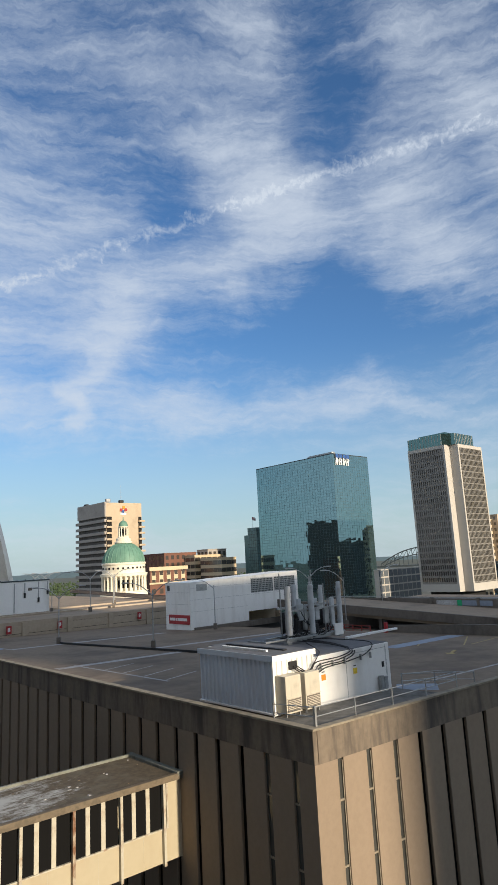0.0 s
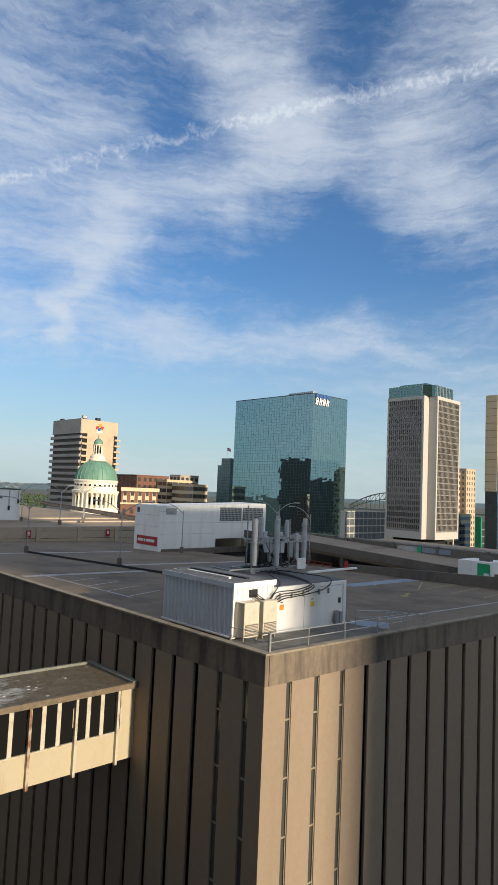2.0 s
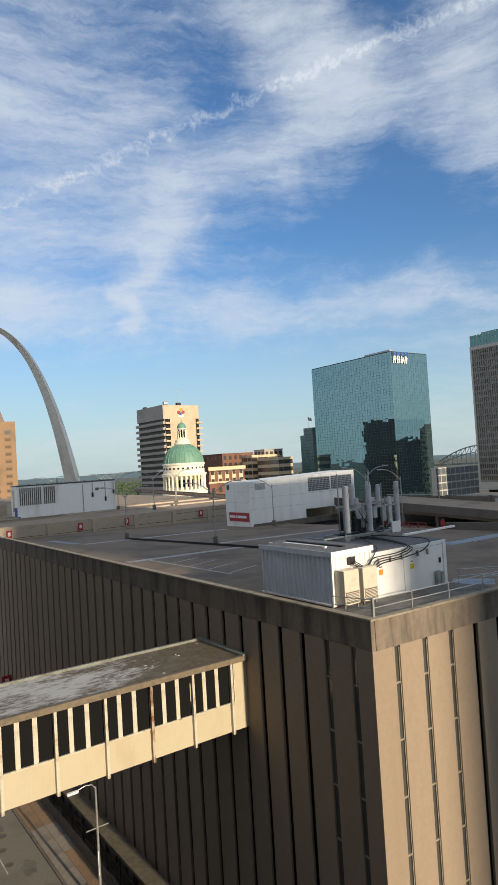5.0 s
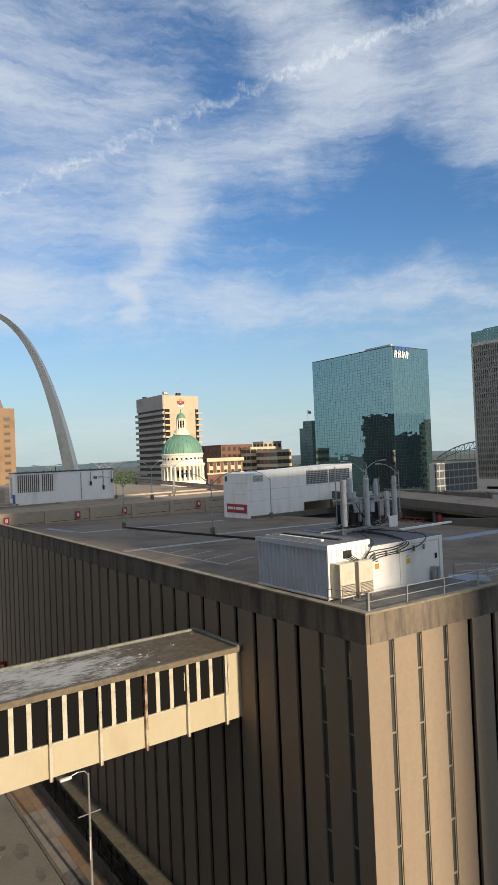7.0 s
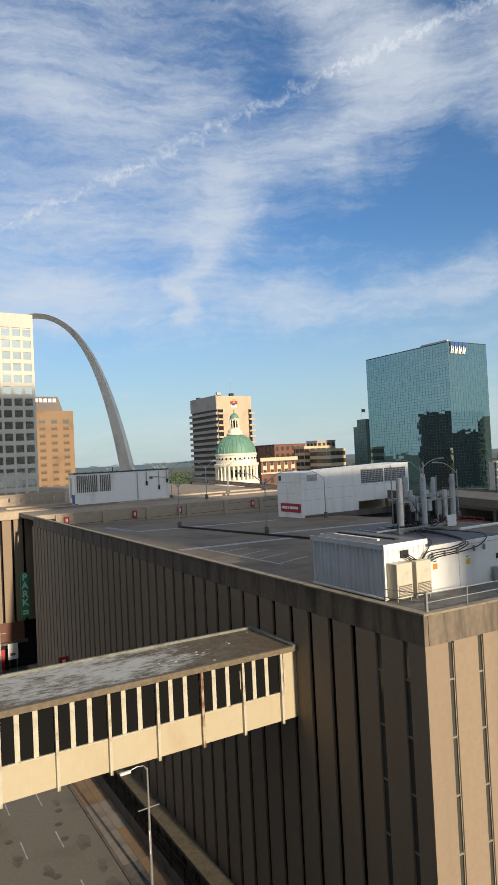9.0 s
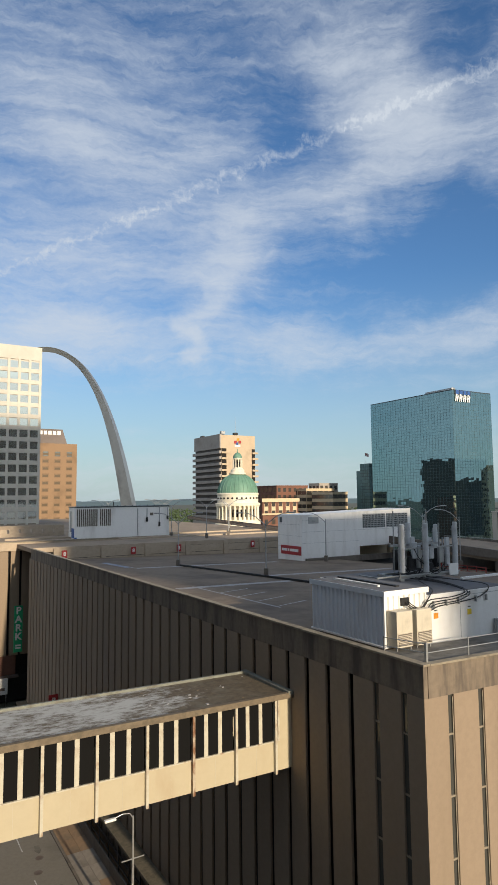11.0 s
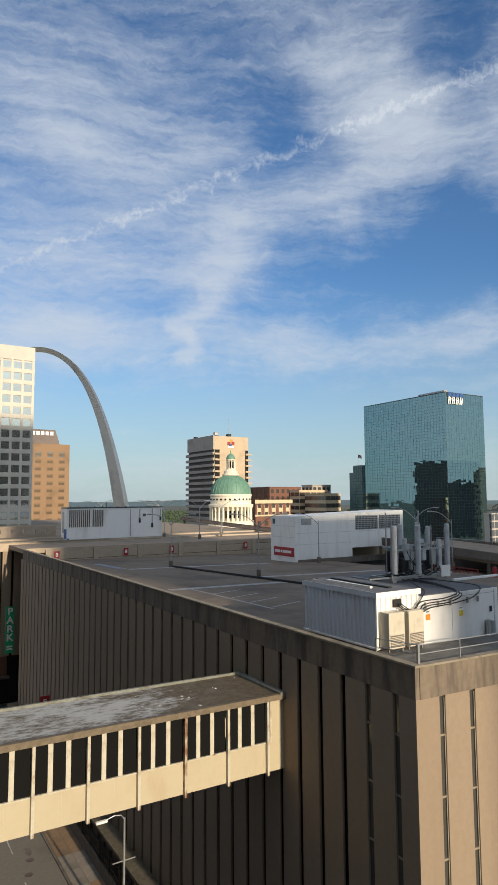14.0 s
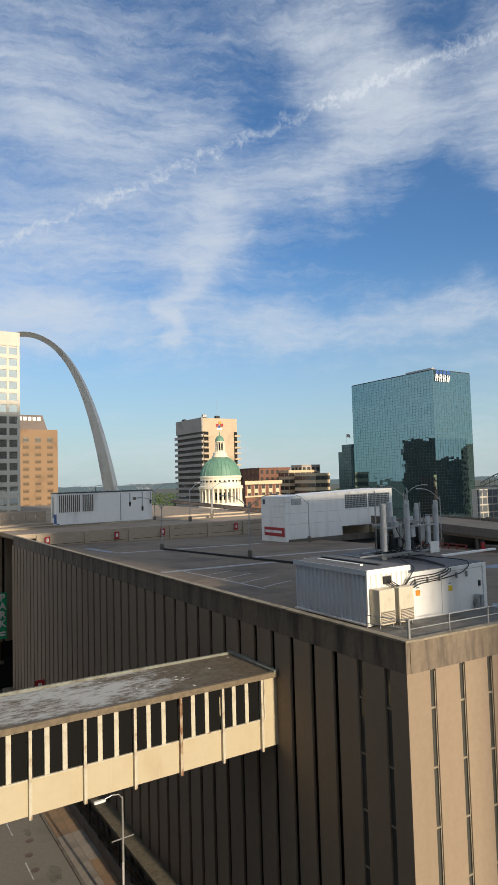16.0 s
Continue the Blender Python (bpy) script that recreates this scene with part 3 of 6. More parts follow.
def make_garage():
    g = thing("parking_garage", grid(0, 0), "tan ribbed concrete parking garage with open rooftop deck", "garage")
    # Black core: the depth of the slits is painted as shade
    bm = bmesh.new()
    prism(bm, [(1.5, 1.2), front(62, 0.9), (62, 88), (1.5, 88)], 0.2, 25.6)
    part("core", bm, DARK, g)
    # Black strip standing for the shade behind the parapet bands
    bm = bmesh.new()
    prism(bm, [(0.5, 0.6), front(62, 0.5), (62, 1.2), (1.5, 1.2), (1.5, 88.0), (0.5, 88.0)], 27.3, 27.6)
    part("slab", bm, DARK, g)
    bm = bmesh.new()
    prism(bm, [(0.3, 0.28), front(46.2, 0.28), (46.2, 88.3), (0.3, 88.3)], lambda a, b: deck_z(a, b) - 0.7, deck_z)
    part("roof_deck", bm, DECK, g, "brown worn parking deck")
    bm = bmesh.new()
    prism(bm, [front(0.45, 0.37), front(12.6, 0.37), (12.5, 4.28), (0.45, 4.2)], lambda a, b: deck_z(a, b) + 0.004, lambda a, b: deck_z(a, b) + 0.05)
    part("corner_slab", bm, DIRTY, g, "dirty grey slab by the equipment")
    # parapet bands above the ribs
    boxpart("parapet", PARAPET, g, 0, 0.3, 0, 88.3, 27.4, 29.0, 0.03, "dark-stained concrete parapet band")
    boxpart("parapet_cap", CAP, g, -0.08, 0.42, -0.1, 88.35, 29.0, 29.12, 0.02, "pale concrete coping")
    bm = bmesh.new()
    prism(bm, [front(0.3, 0.0), front(66, 0.0), front(66, 0.3), front(0.3, 0.3)], 27.42, 29.0)
    part("parapet", bm, PARAPET, g, "stained concrete parapet band")
    bm = bmesh.new()
    prism(bm, [front(0.42, -0.08), front(66, -0.08), front(66, 0.36), front(0.42, 0.36)], 29.0, 29.1)
    part("parapet_cap", bm, CAP, g, "pale concrete coping")
    # ribs between the slits, along the street and along the cross street
    rib = boxmesh("panel", CONCRETE, 0.2, 1.66, 27.15, 0.025)
    for k in range(42):
        piece("panel", rib, g, 0.1, 2.44 + 2.10 * k, 0.25)
    rib2 = boxmesh("panel", CONCRETE, 1.72, 0.2, 27.2, 0.025)
    for k in range(30):
        piece("panel", rib2, g, *front(2.83 + 2.12 * k, 0.1), 0.25, -FRONT)
    bm = bmesh.new()
    prism(bm, [(0.0, 0.0), front(1.56, 0.0), front(1.56, 0.5), (1.0, 1.18), (0.0, 1.18)], 0.25, 27.43)
    part("corner_panel", bm, CONCRETE, g, "smooth corner pier")
    # glazed slits at the corner, the rest open onto the near-black core
    pane = boxmesh("pane", SLITGLASS, 0.04, 0.44, 2.96)
    bar = boxmesh("mullion", CAP, 0.10, 0.44, 0.09)
    jamb = boxmesh("mullion", CAP, 0.06, 0.05, 27.0)
    for b in (1.39, 3.49):
        for k in range(9):
            z = 27.3 - 1.95 - 3.0 * k
            piece("pane", pane, g, 0.16, b, z, scale=(1, 1, 1 if k else 0.68))
            piece("mullion", bar, g, 0.12, b, z - 0.04)
        piece("mullion", jamb, g, 0.09, b - 0.2, 0.3)
    pane2 = boxmesh("pane", SLITGLASS, 0.40, 0.04, 2.96)
    bar2 = boxmesh("mullion", CAP, 0.40, 0.10, 0.09)
    jamb2 = boxmesh("mullion", CAP, 0.05, 0.06, 27.0)
    for a in (1.77, 3.89, 6.01):
        for k in range(9):
            z = 27.4 - 1.95 - 3.0 * k
            piece("pane", pane2, g, *front(a, 0.16), z, -FRONT, scale=(1, 1, 1 if k else 0.68))
            piece("mullion", bar2, g, *front(a, 0.12), z - 0.04, -FRONT)
        piece("mullion", jamb2, g, *front(a + 0.16, 0.09), 0.3, -FRONT)
    # ledge at street level, over an iron fence
    boxpart("ledge", MOSSY, g, -1.95, -0.38, 0.0, 88, 3.9, 4.25, 0.04, "mossy concrete ledge above the footway")
    boxpart("area_wall", GREYCON, g, -1.95, -1.75, 0.0, 88, 0.15, 1.4, 0.03)
    post = boxmesh("post", BLACK, 0.10, 0.10, 2.5)
    for k in range(30):
        piece("post", post, g, -1.85, 1.0 + 2.9 * k, 1.4)
    boxpart("rail", BLACK, g, -1.89, -1.81, 0, 88, 3.0, 3.1)
    boxpart("rail", BLACK, g, -1.89, -1.81, 0, 88, 2.0, 2.1)
    return g


garage = make_garage()


def painted(name, material, segs, w, label, category, group):
    for a0, b0, a1, b1 in segs:
        length, turn = math.hypot(a1 - a0, b1 - b0), math.degrees(math.atan2(b1 - b0, a1 - a0))
        am, bmid = (a0 + a1) / 2, (b0 + b1) / 2
        bm = bmesh.new()
        n = max(2, int(length / 1.5))
        c, s = math.cos(radians(turn)), math.sin(radians(turn))
        rows = []
        for i in range(n + 1):
            u = -length / 2 + length * i / n
            row = []
            for v in (-w / 2, w / 2):
                x, y = u * c - v * s, u * s + v * c
                row.append(bm.verts.new((x, y, deck_z(am + x, bmid + y) - deck_z(am, bmid) + 0.012)))
            rows.append(row)
        for p, q in zip(rows, rows[1:]):
            bm.faces.new((p[0], q[0], q[1], p[1]))
        solid(name, bm, material, grid(am, bmid, deck_z(am, bmid)), label, category, group)


painted("parking_line", PALESTRIP, ((9.6, 64.2, 34, 64.1), (4, 37.9, 19.3, 38.2), (19.6, 44.9, 40.6, 44.5)), 1.25,
        "wide worn pale strip painted across the deck", "parking line", "deck strips")
painted("parking_line", PALESTRIP, ((9, 76.3, 9.6, 64.2), (15.5, 3.9, 44, 3.6), (6.3, 38.8, 5.8, 21.2)), 0.28,
        "faded white line painted on the deck", "parking line", "deck lines")
painted("parking_line", WHITELINE, [(6.2, b, 10.5, b + 1.8) for b in (22, 25.5, 29, 32.5)], 0.14, "thin faded white stall line on the deck", "parking line", "stall lines")
painted("parking_line", YELLOWLINE, ((36.3, 12.9, 44.1, 17.0), (34, 16.9, 36.5, 18.2), (37.4, 12.7, 45.6, 13.6), (37.0, 9.5, 45.6, 10.4), (37.0, 6.0, 45.6, 7.0)), 0.16,
        "faded yellow stall line on the deck", "parking line", "yellow stall lines")
painted("floor_patch", BLUEPATCH, ((31.3, 18.6, 45.0, 18.9),), 2.0, "pale blue coated strip on the deck", "floor patch", "blue strips")
painted("floor_patch", BLUEPATCH, ((13.0, 4.4, 14.6, 2.2),), 2.4, "pale blue coated patch near the parapet", "floor patch", "blue strips")
painted("floor_patch", BLUEPATCH, ((8.9, 76.8, 9.2, 66),), 1.1, "pale blue strip along the deck edge", "floor patch", "blue strips")


def make_joint():
    bm = bmesh.new()
    pts = [(16.7, 64.6), (16.9, 64.6), (19.9, 27.6), (19.7, 27.6)]
    prism(bm, pts, lambda a, b: deck_z(a, b) - 0.05, lambda a, b: deck_z(a, b) + 0.26)
    solid("deck_joint", bm, BLACK, GRID, "low black expansion joint kerb across the deck", "deck joint")


make_joint()


def make_arrow():
    bm = bmesh.new()
    pts = [(-1.5, -0.15), (0.3, -0.15), (0.3, -0.55), (1.5, 0.0), (0.3, 0.55), (0.3, 0.15), (-1.5, 0.15)]
    prism(bm, pts, 0.0, 0.03)
    solid("painted_arrow", bm, YELLOWLINE, grid(30.7, 10.9, deck_z(30.7, 10.9), 200), "faded yellow direction arrow on the deck", "painted arrow")


make_arrow()


# ---- equipment on the garage's corner ----
def make_shed():
    z0 = 28.82
    s = thing("equipment_shed", grid(1.6, 4.35, z0), "pale corrugated steel equipment shed with flat grey roof", "shed")
    def folded(length, ribs, axis):
        bm = bmesh.new()
        pts = []
        for k in range(ribs):
            p = length / ribs
            pts += [(p * k, 0.0), (p * (k + 0.55), 0.0), (p * (k + 0.64), -0.09), (p * (k + 0.91), -0.09)]
        pts.append((length, 0.0))
        cols = [[bm.verts.new((d, u, z) if axis == "y" else (u, d, z)) for z in (0.12, 2.95)] for u, d in pts]
        for c0, c1 in zip(cols, cols[1:]):
            bm.faces.new((c0[0], c1[0], c1[1], c0[1]))
        return bm

    part("wall_panel", folded(6.75, 17, "y"), SHEDMETAL, s, "grey-blue corrugated wall")
    part("wall_panel", folded(3.35, 8, "x"), WHITEPAINT, s, "white ribbed end wall")
    boxpart("lining", SHEDMETAL, s, 0.01, 3.25, 0.01, 6.65, 0.12, 2.94)
    boxpart("wall_panel", SHEDMETAL, s, 3.25, 3.35, 0.1, 6.75, 0.12, 2.95)
    boxpart("wall_panel", SHEDMETAL, s, 0.1, 3.25, 6.65, 6.75, 0.12, 2.95)
    boxpart("base", WHITEPAINT, s, -0.15, 3.4, -0.12, 6.85, 0.0, 0.12, 0.02, "white skirting")
    boxpart("corner_trim", WHITEPAINT, s, -0.09, 0.02, -0.09, 0.04, 0.12, 2.95, 0.01)
    boxpart("roof", SHEDROOF, s, -0.12, 3.42, -0.12, 6.87, 2.95, 3.19, 0.02, "grey flat roof")
    boxpart("fascia", SHEDMETAL, s, -0.16, -0.12, -0.16, 6.9, 2.9, 3.22)
    boxpart("fascia", WHITEPAINT, s, -0.16, 3.44, -0.165, -0.122, 2.9, 3.22)
    boxpart("roof_batten", WHITEPAINT, s, 1.0, 1.2, 1.6, 5.8, 3.19, 3.30)
    boxpart("roof_batten", BLACK, s, 1.9, 2.2, 1.0, 6.5, 3.19, 3.27)
    boxpart("cable_entry", BLACK, s, 1.15, 1.75, -0.22, -0.1, 2.3, 2.75)
    return s


make_shed()


def make_cabinet_row():
    z0 = 28.62
    c = thing("equipment_cabinet", grid(4.97, 4.3, z0 - 0.1), "long white equipment cabinet with warning stickers", "cabinet")
    boxpart("body", WHITEPAINT, c, 0, 7.4, 0, 10.4, 0, 3.0, 0.04)
    for x0, x1, z0_, z1_ in ((2.9, 7.05, 2.72, 2.75), (7.02, 7.05, 0.2, 2.72), (2.9, 2.93, 0.2, 2.72)):
        boxpart("door_seam", GALV, c, x0, x1, -0.006, 0.0, z0_, z1_)
    boxpart("roof", SHEDROOF, c, 0.06, 7.34, 0.06, 10.34, 3.0, 3.05, 0.01, "grey roof membrane")
    boxpart("base", GALV, c, 0.1, 7.3, 0.05, 10.3, -0.3, 0.0)
    boxpart("door_seam", GALV, c, 6.95, 6.98, -0.008, 0.0, 0.1, 2.9)
    boxpart("latch", BLACK, c, 6.5, 6.7, -0.06, 0.0, 1.5, 1.85, 0.01)
    for x, z, material in ((0.55, 1.55, ORANGE), (3.55, 1.5, YELLOW)):
        boxpart("sticker", material, c, x, x + 0.38, -0.012, 0.0, z, z + 0.34)
        boxpart("sticker", WHITE, c, x, x + 0.38, -0.012, 0.0, z + 0.36, z + 0.60)
        boxpart("text_bar", BLACK, c, x + 0.04, x + 0.30, -0.016, -0.012, z + 0.46, z + 0.52)
    boxpart("conduit_box", GALV, c, 5.9, 6.2, -0.35, -0.1, 0.0, 1.05, 0.02)
    boxpart("conduit_box", GALV, c, 6.3, 6.62, -0.32, -0.1, 0.0, 0.95, 0.02)


make_cabinet_row()


def make_air_unit():
    u = thing("air_conditioner", grid(1.72, 3.5, 28.76), "beige wall-mounted air conditioner with lower grille", "air conditioner", "shed air conditioners")
    boxpart("body", BEIGEMETAL, u, 0.0, 1.22, 0.0, 0.8, 0.2, 2.2, 0.03)
    boxpart("hood", BEIGEMETAL, u, 0.03, 1.19, -0.05, 0.0, 0.98, 1.04, 0.02)
    boxpart("grille", GREYCON, u, 0.08, 1.14, -0.02, 0.0, 0.3, 0.95)
    for k in range(7):
        boxpart("slat", BEIGEMETAL, u, 0.1, 1.12, -0.04, -0.02, 0.34 + 0.085 * k, 0.37 + 0.085 * k)
    boxpart("leg", GALV, u, 0.05, 0.12, 0.1, 0.2, 0.0, 0.2)
    boxpart("leg", GALV, u, 1.1, 1.17, 0.1, 0.2, 0.0, 0.2)
    copy_thing(u, grid(3.28, 3.5, 28.73))


make_air_unit()


def make_antennas():
    z0 = 31.57
    f = thing("antenna_platform", grid(10.9, 10.8, z0), "grey steel platform with cell antennas and black cables", "antenna array")
    for y in (-1.5, 0.5):
        boxpart("frame", GALV, f, -3.2, 2.75, y, y + 0.15, 0.12, 0.32)
    for x in (-3.2, -0.3, 2.6):
        boxpart("frame", GALV, f, x, x + 0.15, -1.35, 0.5, 0.12, 0.32)
    boxpart("frame", GALV, f, -3.3, 2.8, -1.66, -1.56, 0.3, 0.42, 0.01, "steel face beam")
    boxpart("frame", GALV, f, -2.6, 2.7, -0.05, 0.1, 2.25, 2.4)
    boxpart("frame", GALV, f, -2.6, 2.7, -1.5, -1.4, 2.15, 2.25)
    boxpart("beam", GALV, f, -5.2, -2.7, -1.5, -1.4, 0.32, 0.42, 0.01)
    boxpart("beam", GALV, f, -5.2, -5.1, -1.5, -1.4, 0.0, 0.32)
    boxpart("beam", GALV, f, -5.2, -5.1, -1.4, 0.4, 0.32, 0.42)
    boxpart("beam", WHITEPAINT, f, 1.2, 7.2, -3.2, -2.95, 0.0, 0.14, 0.01, "white cable tray")
    for x, y in ((-3.0, -1.4), (2.4, -1.4), (-3.0, 0.5), (2.4, 0.5)):
        boxpart("foot", GALV, f, x - 0.2, x + 0.2, y - 0.2, y + 0.2, 0.0, 0.13)
    boxpart("panel", WHITEPAINT, f, 1.55, 2.5, -1.75, -1.66, 0.12, 0.95, 0.02)
    rng = random.Random(5)
    for x, y, lo, hi, r in ((-3.1, -1.75, 0.60, 3.95, 0.18), (-0.9, -1.85, 0.50, 3.95, 0.19), (2.55, -1.5, 0.55, 3.95, 0.17), (-0.2, 0.55, 1.9, 3.9, 0.18), (1.7, 0.6, 1.9, 4.0, 0.18), (2.75, 0.55, 1.8, 3.7, 0.16)):
        bm = bmesh.new()
        lathe(bm, [(r * 0.7, lo), (r, lo + 0.05), (r, hi - 0.05), (r * 0.7, hi)], 14, (x, y))
        part("panel_antenna", bm, ANTENNA, f, "tall grey rounded antenna")
        bm = bmesh.new()
        tube(bm, [(x + 0.02, y + r + 0.1, 0.15), (x + 0.02, y + r + 0.1, hi - 0.3)], 0.05, 8)
        part("mast", bm, GALV, f)
        for z in (lo + 0.5, hi - 0.6):
            boxpart("bracket", GALV, f, x - 0.06, x + 0.1, y, y + r + 0.16, z, z + 0.08)
    for x, y, h in ((0.85, -0.3, 4.9), (1.05, -1.3, 3.9), (-0.9, 0.8, 4.3), (2.0, 0.9, 4.4), (-1.9, 0.3, 4.8), (1.85, -0.9, 2.8)):
        bm = bmesh.new()
        tube(bm, [(x, y, 0.15), (x, y, h)], 0.05, 8)
        part("mast", bm, GALV, f)
    for x, y, z, sx, sz, material in ((-1.35, -1.3, 1.45, 0.42, 1.15, ANTENNA), (-0.75, -1.2, 0.75, 0.3, 1.6, GALV), (0.35, -1.3, 1.35, 0.42, 0.8, ANTENNA), (1.35, -1.25, 1.0, 0.5, 1.2, GALV), (1.95, -1.4, 0.72, 0.36, 2.1, ANTENNA),
                                      (-1.6, 0.4, 0.5, 0.5, 1.5, BLACK), (0.9, 0.6, 1.1, 0.6, 0.7, GALV), (-0.55, -0.4, 2.1, 0.34, 0.8, ANTENNA), (1.5, 0.3, 2.4, 0.8, 0.35, ANTENNA), (0.2, 0.5, 0.4, 0.55, 1.1, BLACK),
                                      (-2.25, -0.9, 0.7, 0.4, 1.5, GALV), (1.4, -0.6, 0.6, 0.5, 1.4, BLACK), (-1.0, -0.5, 0.5, 0.5, 1.0, BLACK), (2.3, 0.2, 0.8, 0.35, 1.5, ANTENNA), (0.45, -1.1, 0.45, 0.35, 0.6, BLACK)):
        boxpart("radio_unit", material, f, x - 0.25, x + sx - 0.25, min(y, 0.3), min(y, 0.3) + 0.22, z, z + sz, 0.03)
    for k in range(26):  # loose jumpers between radios and antennas
        x0, x1 = rng.uniform(-2.3, 2.3), rng.uniform(-2.4, 2.6)
        za, zb = rng.uniform(0.4, 2.2), rng.uniform(0.15, 0.5)
        yy = rng.uniform(-1.5, 0.2)
        pts = [(x0 + (x1 - x0) * (i / 8) ** 2, yy - 0.3 * math.sin(i / 8 * 3.14), za + (zb - za) * i / 8 - 0.15 * math.sin(i / 8 * 3.14)) for i in range(9)]
        bm = bmesh.new()
        tube(bm, pts, 0.032, 6)
        part("cable", bm, BLACK, f)


make_antennas()


def curve_through(knots, steps=6):
    pts = []
    for i in range(len(knots) - 1):
        p0, p1, p2, p3 = (Vector(knots[max(0, min(len(knots) - 1, i + d))]) for d in (-1, 0, 1, 2))
        for s in range(steps):
            q = s / steps
            pts.append(0.5 * ((2 * p1) + (p2 - p0) * q + (2 * p0 - 5 * p1 + 4 * p2 - p3) * q * q + (3 * p1 - p0 - 3 * p2 + p3) * q ** 3))
    pts.append(Vector(knots[-1]))
    return pts


def make_cables():
    c = thing("cable_bundle", grid(0, 0, 0), "black feeder cables drooping across the white cabinet", "cables")
    routes = (  # from the shed's entry box, sagging, then up over the cabinet's edge to the platform
        ((3.0, 4.1, 31.32), (3.6, 3.9, 30.95), (4.4, 4.0, 30.95), (5.1, 4.15, 31.25), (7.2, 4.18, 31.28), (8.3, 4.25, 31.55), (8.7, 6.5, 31.72), (8.6, 9.2, 31.75)),
        ((3.1, 4.1, 31.28), (3.7, 3.9, 30.88), (4.6, 4.0, 30.80), (5.4, 4.15, 31.08), (7.4, 4.18, 31.15), (8.5, 4.22, 31.5), (9.0, 6.5, 31.70), (9.1, 9.2, 31.75)),
        ((3.2, 4.1, 31.22), (3.8, 3.88, 30.80), (4.7, 4.0, 30.70), (5.6, 4.15, 30.95), (7.6, 4.18, 31.00), (8.7, 4.2, 31.42), (9.2, 6.3, 31.68), (9.6, 9.2, 31.75)),
        ((3.0, 4.1, 31.20), (3.8, 3.86, 30.72), (4.9, 4.0, 30.66), (5.9, 4.15, 30.82), (8.0, 4.18, 30.90), (9.9, 4.2, 31.15), (10.7, 4.5, 31.7), (10.6, 7.0, 31.75), (10.2, 9.2, 31.75)),
        ((3.2, 4.1, 31.35), (3.5, 3.95, 31.1), (4.1, 4.0, 30.85), (4.7, 4.1, 31.2), (5.2, 4.2, 31.55), (6.4, 5.2, 31.66), (8.2, 8.0, 31.75)),
    )
    for knots in routes:
        bm = bmesh.new()
        tube(bm, curve_through(knots), 0.034, 6)
        part("cable", bm, BLACK, c)
    for a in (5.4, 6.5, 7.6, 9.2, 10.2):
        boxpart("clip", GALV, c, a, a + 0.06, 4.12, 4.27, 30.78, 31.15)


make_cables()


def make_railing():
    r = thing("roof_railing", grid(0, 0, 0), "thin galvanised steel railing round the garage corner", "railing")
    post = boxmesh("post", GALV, 0.06, 0.06, 1.0)

    def bar(p, q, rad=0.025):
        bm = bmesh.new()
        tube(bm, [p, q], rad, 6)
        part("rail", bm, GALV, r)

    for a, b in ((0.5, 0.3), (3.4, 0.3), (6.4, 0.3), (9.4, 0.3), (12.4, 0.3), (0.5, 3.6), (12.4, 4.6), (14.6, 3.6), (15.6, 1.2)):
        x, y = front(a, b)
        piece("post", post, r, x, y, 29.05 if b < 0.5 else deck_z(x, y), scale=(2.2, 2.2, 1) if (a, b) == (0.5, 0.3) else None)
    def at(a, b, h):
        x, y = front(a, b)
        return x, y, h + (29.05 if b < 0.5 else deck_z(x, y))

    for h in (0.95, 0.5):
        bar(at(0.5, 0.3, h), at(12.4, 0.3, h))
        bar(at(0.5, 0.3, h), at(0.5, 3.6, h))
        bar(at(12.4, 0.3, h), at(12.4, 4.6, h))
        bar(at(12.4, 4.6, h), at(14.6, 3.6, h))
        bar(at(14.6, 3.6, h), at(15.6, 1.2, h))


make_railing()


# ---- lamps ----
def lamp_post(arms, height, name="lamp_post"):
    p = thing(name, Matrix(), "grey steel deck lamp post with curved arms" if arms > 1 else "grey steel deck lamp post with one curved arm", "lamp post", "deck lamps")
    bm = bmesh.new()
    tube(bm, [(0, 0, 0.6), (0, 0, height)], 0.09, 10, 0.06)
    part("pole", bm, GALV, p)
    boxpart("base", GREYCON, p, -0.27, 0.27, -0.27, 0.27, 0, 0.95, 0.04, "concrete plinth")
    for k in range(arms):
        s = 1 if k == 0 else -1
        bm = bmesh.new()
        tube(bm, [(0, 0, height - 0.6), (s * 0.5, 0, height - 0.1), (s * 1.3, 0, height + 0.55), (s * 2.2, 0, height + 0.95), (s * 3.0, 0, height + 1.05)], 0.065, 8, 0.05)
        arm = part("arm", bm, GALV, p)
        bm = bmesh.new()
        box(bm, 2.9 if s > 0 else -3.8, 3.8 if s > 0 else -2.9, -0.17, 0.17, height + 0.97, height + 1.15, 0.05)
        part("lamp_head", bm, GALV, arm, "flat grey lamp head")
    return p


double = lamp_post(2, 6.9)
double.matrix_basis = grid(19.6, 44.9, deck_z(19.6, 44.9), -40)
single = lamp_post(1, 7.0)
single.matrix_basis = grid(41.4, 60.4, deck_z(41.4, 60.4), 130)
copy_thing(double, grid(16.6, 64.9, deck_z(16.6, 64.9), -40))
copy_thing(double, grid(52.4, 49.3, 26.9, -40)).scale = (1.0, 1.0, 1.12)
copy_thing(single, grid(56.2, 45.2, 26.2, 150)).scale = (1.0, 1.0, 1.12)
copy_thing(single, grid(75.7, 52.5, 27.1, -30))


